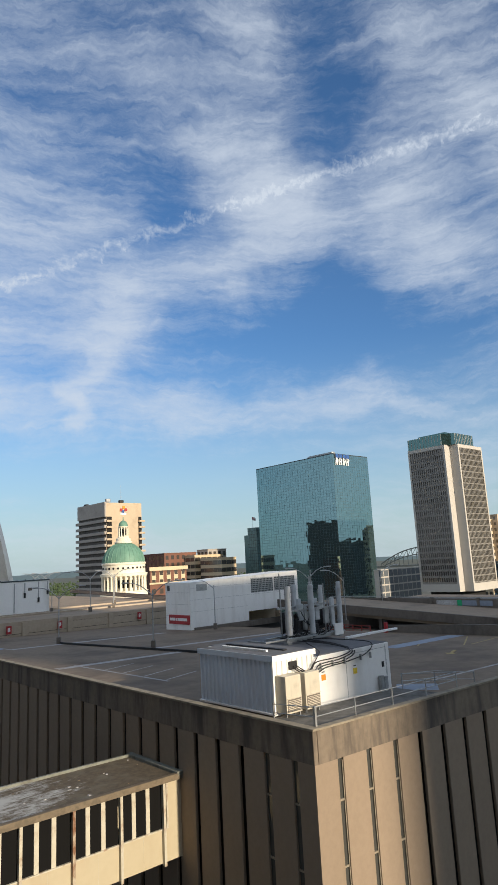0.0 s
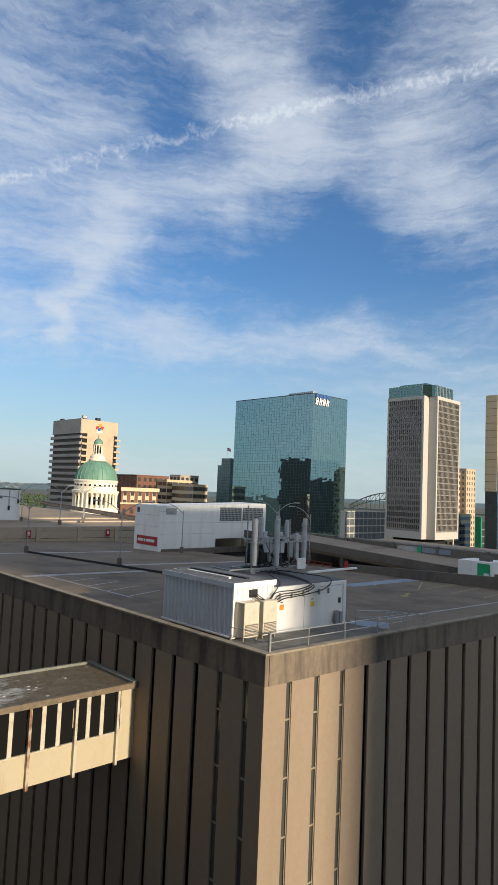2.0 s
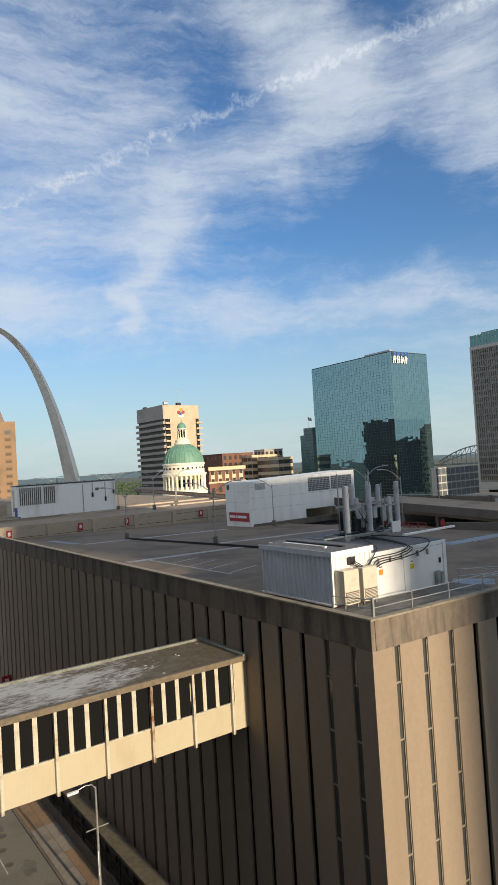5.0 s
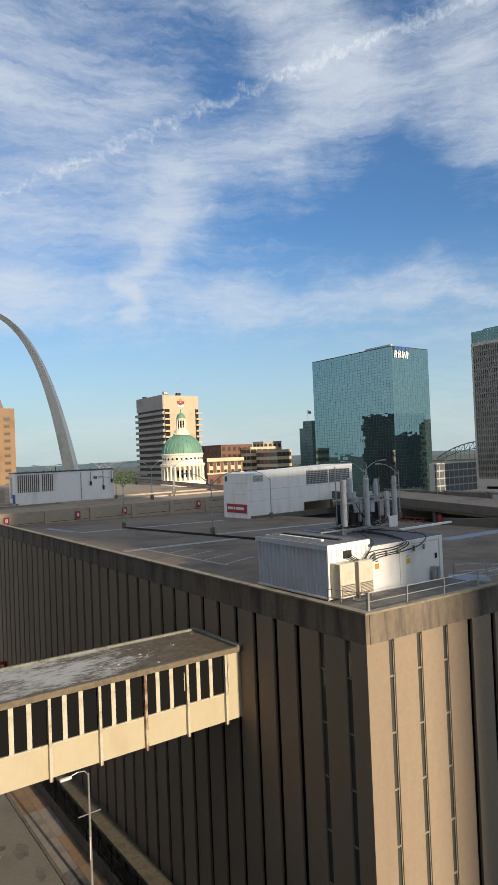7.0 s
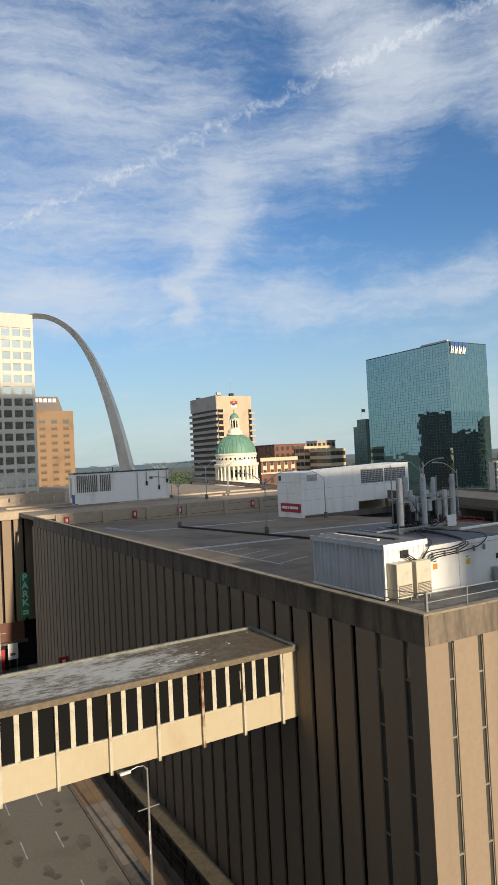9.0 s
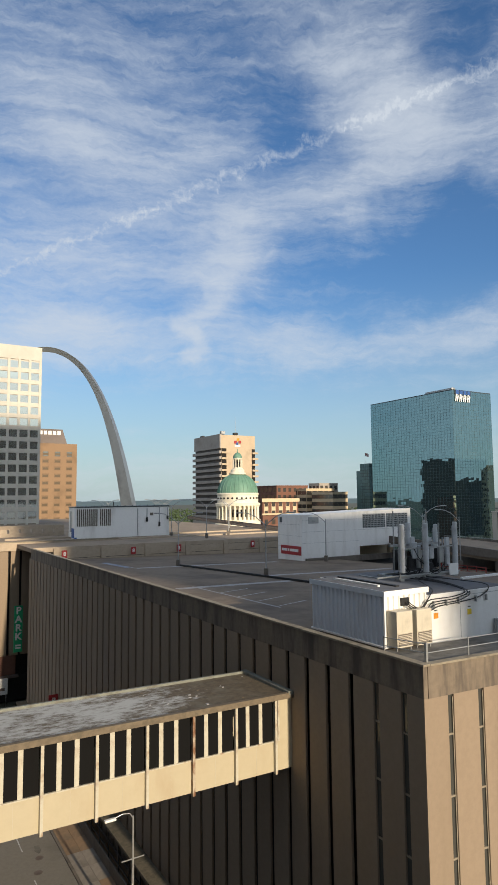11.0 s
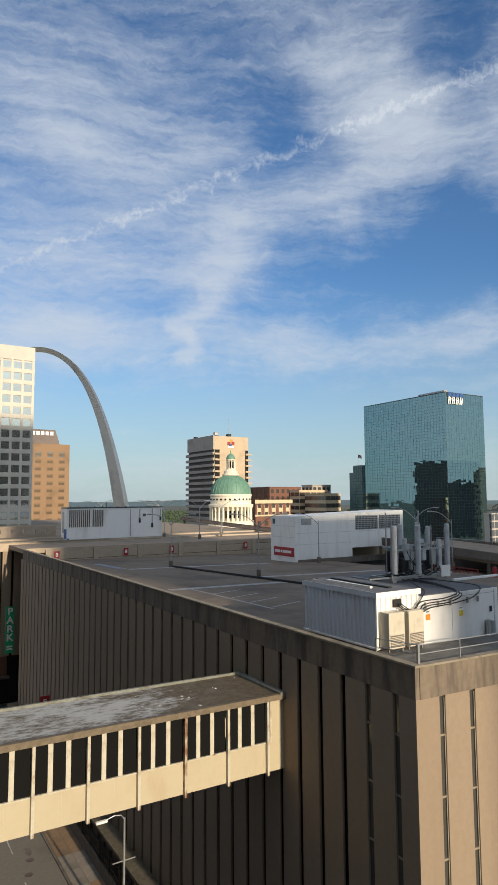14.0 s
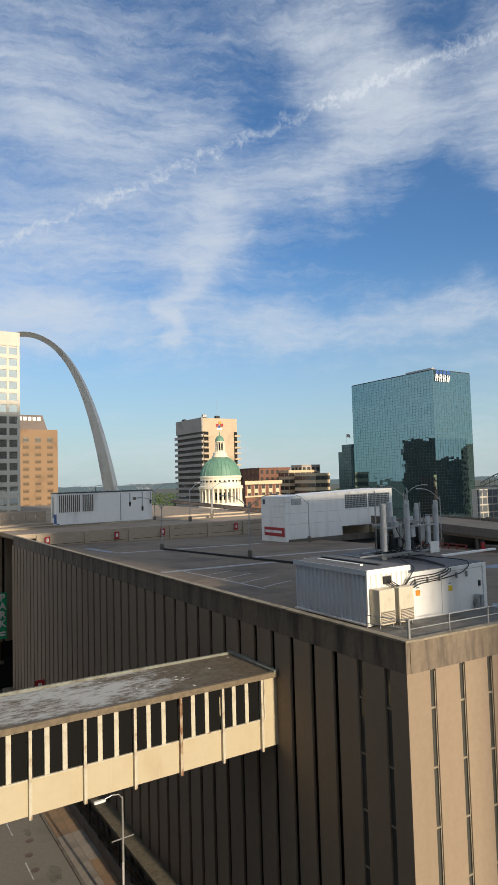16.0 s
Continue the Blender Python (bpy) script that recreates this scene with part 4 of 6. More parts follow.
# ---- stair block on the deck ----
def make_stair_block():
    b = thing("stair_block", grid(38.5, 63.1, 0), "white metal-clad stair and lift block on the deck", "stair block")
    z0 = 26.3
    bm = bmesh.new()
    prism(bm, [(0, 0), (12.6, 0), (12.6, 7.2), (0, 7.2)], z0, lambda x, y: 34.35 + 0.03 * x)
    part("body", bm, WHITEPAINT, b)
    bm = bmesh.new()
    prism(bm, [(12.6, 0), (25.3, 0), (25.3, 7.2), (12.6, 7.2)], 28.62, lambda x, y: 34.35 + 0.03 * x)
    part("body", bm, WHITEPAINT, b, "white upper storey over an open passage")
    boxpart("back_wall", LIMESTONE, b, 12.6, 25.3, 6.6, 7.2, z0, 28.62)
    boxpart("pier", LIMESTONE, b, 20.2, 20.9, 0.3, 1.2, z0 - 0.3, 28.62)
    # Black sheet under the storey paints the passage's shade
    boxpart("soffit_shade", DARK, b, 12.65, 25.2, 0.3, 6.6, 28.55, 28.615)
    boxpart("plinth", GREYCON, b, 0.6, 25, -0.35, -0.002, z0 - 0.2, 27.1, 0.03)
    for k in range(3):
        boxpart("panel_joint", GALV, b, -0.006, 0.0, 0.05, 7.1, 28.9 + 1.9 * k, 28.93 + 1.9 * k)
        boxpart("panel_joint", GALV, b, 0.05, 25.2 if k else 12.5, -0.006, 0.0, 29.6 + 1.9 * k, 29.63 + 1.9 * k)
    louvre = boxmesh("slat", MULLION, 0.22, 0.05, 0.22)
    for x0 in (13.4, 19.1):
        frame_ = boxpart("louvre_panel", GALV, b, x0, x0 + 5.4, -0.03, 0.0, 31.75, 34.3)
        for i in range(15):
            for j in range(7):
                piece("slat", louvre, frame_, x0 + 0.2 + 0.355 * i, -0.04, 31.85 + 0.34 * j + 0.014 * (x0 - 13))
    boxpart("vent", GALV, b, 1.3, 3.5, -0.05, 0.0, 32.9, 34.0, 0.01)
    boxpart("vent", MULLION, b, -0.05, 0.0, 5.9, 6.6, 33.0, 33.9)
    s = boxpart("sign_board", RED, b, -0.09, 0.0, 0.25, 6.2, 27.6, 29.1, 0.01, "dark red sign with pale lettering bars")
    for y, w in ((4.3, 1.6), (3.7, 0.4), (1.0, 2.5)):
        boxpart("text_bar", WHITE, s, -0.10, -0.09, y, y + w, 28.15, 28.6)


make_stair_block()


# ---- ramps and walls at the deck's edges ----
def make_ramps():
    bm = bmesh.new()
    prism(bm, [(45.8, 6.5), (46.2, 6.5), (46.2, 28.8), (45.8, 28.8)], lambda a, b: deck_z(a, b) - 0.6, lambda a, b: 29.4 - 0.043 * b)
    prism(bm, [(45.8, 28.8), (46.2, 28.8), (46.2, 29.6), (45.8, 29.6)], lambda a, b: deck_z(a, b) - 0.6, 28.15)
    solid("wall_ramp", bm, GREYCON, GRID, "dark stained concrete ramp wall on the deck", "wall", kind="structure")
    bm = bmesh.new()
    prism(bm, [(57.6, 4), (58.0, 4), (58.0, 62.5), (57.6, 62.5)], lambda a, b: 26.05 + 0.045 * b, lambda a, b: 27.25 + 0.047 * b)
    solid("wall_ramp_2", bm, GREYCON, GRID, "weathered concrete ramp parapet", "wall", kind="structure")
    bm = bmesh.new()
    prism(bm, [(58.0, 4), (76, 4), (76, 62.5), (58.0, 62.5)], lambda a, b: 26.0 + 0.045 * b - 0.4, lambda a, b: 26.4 + 0.042 * b)
    solid("floor_ramp", bm, RAMPTAN, GRID, "worn tan concrete ramp deck", "ramp", kind="structure")
    bm = bmesh.new()
    prism(bm, [(46.2, 0.3), (57.6, 0.3), (57.6, 63), (46.2, 63)], 24.6, lambda a, b: 26.2 - 0.01 * b)
    solid("floor_ramp_lower", bm, DECK, GRID, "brown lower ramp deck", "ramp", kind="structure")
    for b in (20, 30, 40, 50, 60):
        bm = bmesh.new()
        box(bm, -0.3, 0.3, -0.3, 0.3, 24.6, 26.0 + 0.045 * b, 0.03)
        solid("column", bm, GREYCON, grid(58.4, b), "grey concrete column under the ramp", "column", "ramp columns")
    far_wall = thing("wall_upper_parapet", grid(76, 0), "grey concrete upper parapet with steel rail", "parapet", kind="structure")
    boxpart("band", GREYCON, far_wall, 0, 0.3, 2, 66, 27.6, 29.1, 0.03)
    boxpart("rail", GALV, far_wall, 0.05, 0.2, 2, 66, 29.25, 29.35)
    pier = boxmesh("pier", GREYCON, 0.5, 0.5, 2.4, 0.03)
    for k in range(7):
        piece("pier", pier, far_wall, 0.0, 6 + 9.0 * k, 26.9)
    boxpart("sign_board", BLUEPATCH, far_wall, -0.1, 0.0, 30.5, 36.0, 28.0, 28.85)
    boxpart("sign_board", WHITELINE, far_wall, -0.1, 0.0, 37.0, 41.0, 28.0, 28.85)
    boxpart("sign_board", GREEN, far_wall, -0.12, 0.0, 36.1, 36.9, 27.95, 28.9)
    bm = bmesh.new()
    box(bm, 76.3, 110, 2, 66, 20, 27.2)
    solid("garage_block", bm, GREYCON, GRID, "grey concrete garage block beyond the ramp", "garage block", kind="structure")


make_ramps()


def make_container():
    c = thing("storage_container", grid(56.5, 11.0, 27.15, 0), "white and green storage container on the ramp", "container")
    boxpart("side", WHITEPAINT, c, 0, 3.6, 7.9, 8.0, 0.1, 2.35)
    boxpart("body", WHITEPAINT, c, 0.0, 4.5, 3.4, 8.0, 0.1, 2.35, 0.03)
    boxpart("front", GREEN, c, -0.05, 0.0, 3.5, 5.2, 0.15, 2.1, 0.0, "green panel")
    boxpart("text_bar", WHITE, c, -0.06, -0.05, 3.6, 4.3, 0.4, 0.9)
    boxpart("base", BLACK, c, 0.2, 4.3, 3.6, 7.8, -0.2, 0.1)
    boxpart("machine", GREYCON, c, 1.0, 2.0, 4.0, 5.5, 2.35, 3.0, 0.06)


make_container()


def make_extinguisher():
    e = thing("fire_extinguisher", grid(45.2, 29.2, deck_z(45.2, 29.2)), "red fire extinguisher cabinet by the ramp wall", "extinguisher")
    boxpart("body", RED, e, -0.2, 0.2, -0.2, 0.2, 0, 1.3, 0.05)
    boxpart("cap", BLACK, e, -0.1, 0.1, -0.1, 0.1, 1.3, 1.5, 0.02)
    f = thing("barrier_fence", grid(50.5, 36.0, 25.9), "low faded red barrier fence on the lower ramp", "fence")
    post = boxmesh("post", REDPAINT, 0.12, 0.12, 1.4)
    for k in range(6):
        piece("post", post, f, 0, 1.6 * k, 0)
    for h in (0.5, 0.9, 1.3):
        boxpart("rail", REDPAINT, f, -0.04, 0.04, 0, 8.0, h, h + 0.12)


make_extinguisher()


# ---- wall at the deck's far edge, and the upper deck behind it ----
def make_far_wall():
    w = thing("wall_far", grid(0, 88.4), "weathered concrete parapet wall with piers at the deck's far edge", "wall", kind="structure")
    bm = bmesh.new()
    prism(bm, [(0.3, 0.0), (64, 0.0), (64, 0.25), (0.3, 0.25)], lambda a, b: 28.4 - 0.003 * a, lambda a, b: 29.15 - 0.003 * a)
    part("beam", bm, TANCON, w, "tan concrete top beam")
    pier = boxmesh("pier", TANCON, 0.9, 0.6, 3.0, 0.03)
    panel = boxmesh("panel", TANCON, 7.5, 0.12, 1.3, 0.02)
    panel2 = boxmesh("panel", TANCON, 7.5, 0.12, 1.3, 0.02)
    for k in range(8):
        piece("pier", pier, w, 4.2 + 8.4 * k, -0.05, 25.9)
        piece("panel", panel, w, 8.4 + 8.4 * k, 0.0, 25.75 - 0.05 * k)
        piece("panel", panel2, w, 8.4 + 8.4 * k, 0.02, 27.12 - 0.05 * k)
    # Black sheet gives the gaps between the panels their shade
    boxpart("shade_backing", DARK, w, 0.5, 64, 0.4, 0.6, 25.5, 28.4)
    for k, a in enumerate((5.6, 18.2, 27.4, 44.0)):
        s = thing("level_sign", grid(a, 88.0, 27.2), "red level sign with a white numeral on the far wall", "sign", "level signs")
        boxpart("plate", RED, s, -0.45, 0.45, -0.05, 0.02, 0.0, 1.35, 0.01)
        words("8", 0.9, WHITE, s, pose(0, -0.06, 0.68, 90, 0, 0), "numeral")


make_far_wall()


def make_upper_deck():
    g = thing("parking_garage", grid(0, 88.6), "pale tan second garage with a sunlit roof deck", "garage")
    bm = bmesh.new()
    prism(bm, [(-12, 13.4), (-12, 150), (72, 150), (66, 0.0), (0.3, 0.0), (0.3, 13.4)], 28.3, lambda a, b: 29.0 + 0.002 * b)
    part("roof_deck", bm, RAMPTAN, g, "sunlit tan roof deck")
    # Black core paints the shade between this garage's ribs
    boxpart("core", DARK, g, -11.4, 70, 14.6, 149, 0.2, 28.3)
    rib = boxmesh("panel", CONCRETE, 1.60, 0.6, 19.2, 0.03)
    for k in range(30):
        piece("panel", rib, g, -10.2 + 2.06 * k, 13.7, 8.6)
    boxpart("parapet", TANCON, g, -12, 70, 13.2, 13.7, 27.8, 29.35, 0.03)
    boxpart("parapet_cap", CAP, g, -12, 20, 13.1, 13.8, 29.35, 29.5, 0.02)
    boxpart("ground_storey", BRICK, g, -12, 0.6, 13.6, 14.4, 5.0, 8.6, 0.03, "red-brown brick band")
    # Black sheet stands in for the shaded ground storey
    boxpart("ground_storey", DARK, g, -12, 6, 14.0, 14.4, 0.2, 5.0)
    boxpart("awning", BROWNROOF, g, -12, 1.0, 12.6, 13.6, 4.7, 5.1, 0.03)
    boxpart("kerb", TANCON, g, 0, 64, 24.0, 24.3, 28.9, 29.4)
    boxpart("kerb", TANCON, g, -12, 10, 36.0, 36.4, 28.9, 29.9)


make_upper_deck()


def make_slot_wall():
    w = thing("wall_slotted", grid(-12, 125, 29.0), "weathered concrete parapet wall with narrow open slots", "wall", kind="structure")
    boxpart("beam", TANCON, w, 0, 27.2, 0, 0.4, 1.75, 2.55, 0.03)
    boxpart("plinth", TANCON, w, 0, 27.2, 0, 0.4, 0.0, 0.7, 0.03)
    panel = boxmesh("panel", TANCON, 2.12, 0.46, 1.05)
    for k in range(11):
        piece("panel", panel, w, 1.1 + 2.5 * k, 0.2, 0.7)


make_slot_wall()


def make_fence():
    f = thing("deck_fence", grid(60, 100, 29.2, -13), "long dark slatted fence at the upper deck's edge", "fence")
    boxpart("rail", BROWNROOF, f, -0.05, 0.05, 0, 104, 1.05, 1.2)
    boxpart("rail", BROWNROOF, f, -0.05, 0.05, 0, 104, 0.0, 0.15)
    slat = boxmesh("slat", BROWNROOF, 0.06, 0.22, 1.1)
    for k in range(280):
        piece("slat", slat, f, 0, 0.2 + 0.37 * k, 0.0)


make_fence()

for a, b, turn in ((37, 95, 10), (33, 104, -35), (45, 100, -35), (52, 112, -35), (41, 128, -35), (50, 146, -35), (30, 140, -35), (57, 170, -35), (47, 188, -30)):
    copy_thing(double, grid(a, b, 29.05, turn))


def make_white_hall():
    h = thing("equipment_penthouse", grid(13.4, 110, 29.0), "white rooftop equipment block with dark fins and cables", "penthouse")
    boxpart("body", WHITEPAINT, h, 0, 21.7, 0, 4.4, 0, 6.55, 0.03)
    boxpart("coping", MULLION, h, -0.1, 21.8, -0.1, 4.5, 6.55, 6.8)
    fin = boxmesh("fin", GREYCON, 0.22, 0.12, 3.6)
    for k in range(18):
        if k != 11:
            piece("fin", fin, h, 0.6 + 0.42 * k, -0.06, 2.6)
    boxpart("door", GALV, h, -0.05, 0.0, 2.2, 3.4, 1.4, 5.8)
    boxpart("sign_board", BLUE, h, -0.06, 0.0, 0.2, 2.0, 0.2, 2.2)
    boxpart("sign_board", BLUE, h, 0.0, 0.5, -0.05, 0.0, 0.0, 0.3)
    for x, top, low in ((16.2, 6.2, 3.2), (19.2, 6.4, 2.1), (21.2, 6.3, 3.6), (14.0, 6.2, 0.3)):
        boxpart("conduit", GALV, h, x, x + 0.16, -0.14, 0.0, low, top)
        if low < 4 and low > 1:
            boxpart("cable_coil", BLACK, h, x - 0.15, x + 0.3, -0.2, 0.0, low, low + 1.0, 0.08)
    boxpart("vent", GREYCON, h, 17.0, 17.8, -0.05, 0.0, 4.6, 5.2)
    for k in range(12):
        boxpart("roof_stub", BLACK, h, 0.8 + 1.75 * k, 0.9 + 1.75 * k, 0.5, 0.7, 6.8, 7.0)
    boxpart("mast", BLACK, h, 8.6, 8.75, 0.5, 0.65, 6.8, 7.7)


make_white_hall()


# ---- skybridge ----
def make_skybridge():
    s = thing("skybridge", grid(0, 11.5, 0), "cream steel skybridge with dark windows and mossy flat roof", "skybridge")
    far_end = -27.0

    # the whole bridge climbs gently towards its far end
    def climb(z):
        return lambda x, y=0: z - 0.016 * x

    low, sill = climb(20.24), climb(22.02)

    def run(name, material, x0, x1, y0, y1, z0, z1, label=""):
        bm = bmesh.new()
        prism(bm, [(x0, y0), (x1, y0), (x1, y1), (x0, y1)], climb(z0), climb(z1))
        return part(name, bm, material, s, label)

    run("spandrel", CREAM, far_end, 0, 0.0, 0.12, 20.24, 22.02, "cream-painted lower panel")
    run("spandrel", CREAM, far_end, 0, 5.3, 5.42, 20.24, 22.02)
    run("floor", GREYCON, far_end, 0, 0.12, 5.3, 20.34, 20.74)
    run("sill", CREAMPOST, far_end, -1.1, -0.05, 0.14, 22.022, 22.09)
    run("roof", BRIDGEROOF, far_end, -0.02, 0.0, 5.42, 24.58, 24.86, "stained grey roof with pale worn patches")
    run("roof_edge", BRIDGETRIM, far_end, 0.0, -0.30, -0.002, 24.62, 24.96, "rusty brown roof edge")
    run("roof_edge", ROOFLIP, far_end, 0.0, 5.422, 5.60, 24.58, 25.02, "dull green-grey roof lip")
    boxpart("flashing", ROOFLIP, s, -0.42, -0.01, -0.3, 5.7, 24.80, 25.06, 0.04, "dull green metal end flashing")
    boxpart("end_panel", CREAM, s, -1.05, -0.02, 0.0, 0.13, 22.03, 24.6, 0.0)
    boxpart("end_frame", CREAMPOST, s, -1.08, -0.96, -0.03, 0.0, 22.05, 24.6)
    boxpart("far_window", DARKGLASS, s, far_end, -1.1, 5.28, 5.3, 22.1, 24.7)
    pane = boxmesh("pane", DARKGLASS, 0.92, 0.03, 2.6)
    bar = boxmesh("mullion", CREAMPOST, 0.26, 0.10, 2.62)
    post = boxmesh("post", CREAMPOST, 0.17, 0.26, 4.55, 0.02)
    rusty = boxmesh("post", RUSTPOST, 0.17, 0.26, 4.55, 0.02)
    for k in range(9):
        x0 = -1.34 - 2.88 * k
        piece("post", rusty if k == 2 else post, s, x0, -0.12, low(x0) - 0.12)
        for j in range(3):
            xc = x0 - 0.1 - 0.46 - 0.94 * j
            piece("pane", pane, s, xc, 0.08, sill(xc))
            if j < 2:
                piece("mullion", bar, s, xc - 0.47, 0.05, sill(xc))
    for k in range(9):
        x = -2.7 - 2.88 * k
        seam = boxmesh("panel_seam", CREAMPOST, 0.012, 0.006, 1.68)
        piece("panel_seam", seam, s, x, -0.003, low(x) + 0.05)
    # litter and loose flakes on the roof by the garage
    rng = random.Random(12)
    for k in range(16):
        x, y = rng.uniform(-9.0, -0.8), rng.uniform(0.4, 5.0)
        w = rng.uniform(0.06, 0.2)
        boxpart("flake", WHITELINE if k % 3 else BRIDGETRIM, s, x, x + w, y, y + w * rng.uniform(0.5, 1.2), climb(24.86)(x), climb(24.885)(x))
    # inside: floor beam, columns and the far rail, dim behind the panes
    run("inner_rail", GREYCON, far_end, -1.2, 4.9, 5.0, 22.9, 23.02)


make_skybridge()


# ---- street furniture ----
def make_street_lamp():
    p = thing("street_lamp", grid(-3.75, 29.8, 0.13), "tall grey street lamp with one cobra head", "street lamp", "street lamps")
    bm = bmesh.new()
    tube(bm, [(0, 0, 0), (0, 0, 10.6)], 0.14, 10, 0.08)
    part("pole", bm, GALV, p)
    bm = bmesh.new()
    tube(bm, [(0, 0, 10.4), (-0.3, 0, 10.85), (-0.9, 0, 10.95), (-1.6, 0, 10.8)], 0.05, 8)
    arm = part("arm", bm, GALV, p)
    bm = bmesh.new()
    box(bm, -2.5, -1.5, -0.18, 0.18, 10.62, 10.84, 0.08)
    part("lamp_head", bm, WHITEPAINT, arm, "pale cobra lamp head")
    boxpart("crossbar", GALV, p, -1.0, 1.0, -0.03, 0.03, 7.1, 7.18)
    boxpart("banner", WHITEPAINT, p, -0.1, 0.05, -0.1, 0.1, 3.2, 5.2, 0.02)
    boxpart("base", GALV, p, -0.2, 0.2, -0.2, 0.2, 0, 0.5, 0.04)
    for b in (100, 135):
        copy_thing(p, grid(-4.2, b, 0.13))


make_street_lamp()


def make_park_sign():
    s = thing("parking_sign", grid(0.35, 99.3, 0), "tall green hanging sign with white letters", "sign")
    boxpart("board", GREEN, s, -0.75, 0.75, -0.15, 0.15, 9.7, 18.0, 0.04)
    for k, ch in enumerate("PARK"):
        words(ch, 1.75, WHITE, s, pose(0, -0.17, 17.1 - 1.55 * k, 90, 0, 0), "letter")
    for z in (10.3, 10.75):
        boxpart("text_bar", WHITE, s, -0.5, 0.5, -0.165, -0.152, z, z + 0.3)
    boxpart("bracket", GALV, s, -0.1, 0.1, 0.15, 2.8, 16.5, 16.7)
    boxpart("bracket", GALV, s, -0.1, 0.1, 0.15, 2.8, 10.5, 10.7)
    r = thing("parking_sign", grid(-0.9, 69, 0), "small red parking sign fixed to the garage wall", "sign")
    boxpart("board", RED, r, -0.45, 0.85, -0.1, 0.1, 8.5, 10.1, 0.03)
    words("P", 1.0, WHITE, r, pose(0.2, -0.11, 9.3, 90, 0, 0), "letter")
    boxpart("bracket", GALV, r, 0.6, 0.95, -0.05, 0.05, 9.0, 9.2)


make_park_sign()


def make_shopfront():
    s = thing("street_poster", grid(-1.9, 100.6, 0.0), "bright white poster panel at the shop corner", "poster")
    boxpart("board", WHITE, s, -0.9, 0.9, 0.0, 0.12, 2.1, 5.0, 0.02)
    boxpart("leg", GALV, s, -0.7, -0.6, 0.0, 0.1, 0.0, 2.1)
    boxpart("leg", GALV, s, 0.6, 0.7, 0.0, 0.1, 0.0, 2.1)
    boxpart("text_bar", BROWNROOF, s, -0.5, 0.4, -0.02, 0.0, 2.8, 3.3)
    k = thing("street_poster", grid(-4.2, 100.4, 0.0), "red kiosk panel at the shop corner", "poster")
    boxpart("board", RED, k, -0.8, 0.8, 0.0, 0.3, 0.3, 4.2, 0.04)
    boxpart("base", BROWNROOF, k, -0.8, 0.8, 0.0, 0.3, 0.0, 0.3)
    def car(m, label, category, paint, long=2.2):
        v = thing("parked_" + category, m, label, category)
        boxpart("body", paint, v, -0.9, 0.9, -long, long, 0.35, 0.98, 0.12)
        boxpart("cabin", DARKGLASS, v, -0.78, 0.78, -0.62 * long, 0.72 * long, 0.98, 1.5, 0.18)
        boxpart("roof", paint, v, -0.66, 0.66, -0.45 * long, 0.55 * long, 1.46, 1.54, 0.03)
        for x in (-0.55, 0.55):
            boxpart("tail_light", RED, v, x - 0.2, x + 0.2, -long - 0.02, -long + 0.05, 0.68, 0.84, 0.02)
        for x in (-0.85, 0.85):
            for y in (-0.64 * long, 0.64 * long):
                bm = bmesh.new()
                tube(bm, [(x - 0.1, y, 0.33), (x + 0.1, y, 0.33)], 0.33, 14)
                part("wheel", bm, BLACK, v)

    car(grid(-8.2, 94, 0.0), "dark van parked at the far street corner", "van", MULLION)
    car(grid(-14.1, 49.9, 0.0), "dark maroon car standing in a traffic lane", "car", MAROON)


make_shopfront()


# ---- the skyline ----
def facade(bm, width, z0, cols, rows, h, axis, tilt=0.004, gap=0.06, off=0.02, seed=1, start=0.0):
    """Loose panes in rows on one face: axis x runs along x facing -y, axis y along y facing -x."""
    rng = random.Random(seed)
    w = width / cols
    for i in range(cols):
        for j in range(rows):
            a0, a1 = start + w * i + gap / 2, start + w * (i + 1) - gap / 2
            b0, b1 = z0 + h * j + gap / 2, z0 + h * (j + 1) - gap / 2
            p, q = rng.gauss(0, tilt), rng.gauss(0, tilt)
            vs = []
            for a, b in ((a0, b0), (a1, b0), (a1, b1), (a0, b1)):
                d = -off + p * (a - (a0 + a1) / 2) + q * (b - (b0 + b1) / 2)
                vs.append(bm.verts.new((a, d, b) if axis == "x" else (d, a, b)))
            bm.faces.new(vs if axis == "x" else vs[::-1])


def bars(bm, width, z0, z1, cols, rows, axis, t=0.1, out=0.06, start=0.0):
    for i in range(cols + 1):
        a = start + width * i / cols
        if axis == "x":
            box(bm, a - t / 2, a + t / 2, -out, 0.0, z0, z1)
        else:
            box(bm, -out, 0.0, a - t / 2, a + t / 2, z0, z1)
    for j in range(rows + 1):
        b = z0 + (z1 - z0) * j / rows
        if axis == "x":
            box(bm, start, start + width, -out * 0.8, 0.0, b - t / 2, b + t / 2)
        else:
            box(bm, -out * 0.8, 0.0, start, start + width, b - t / 2, b + t / 2)


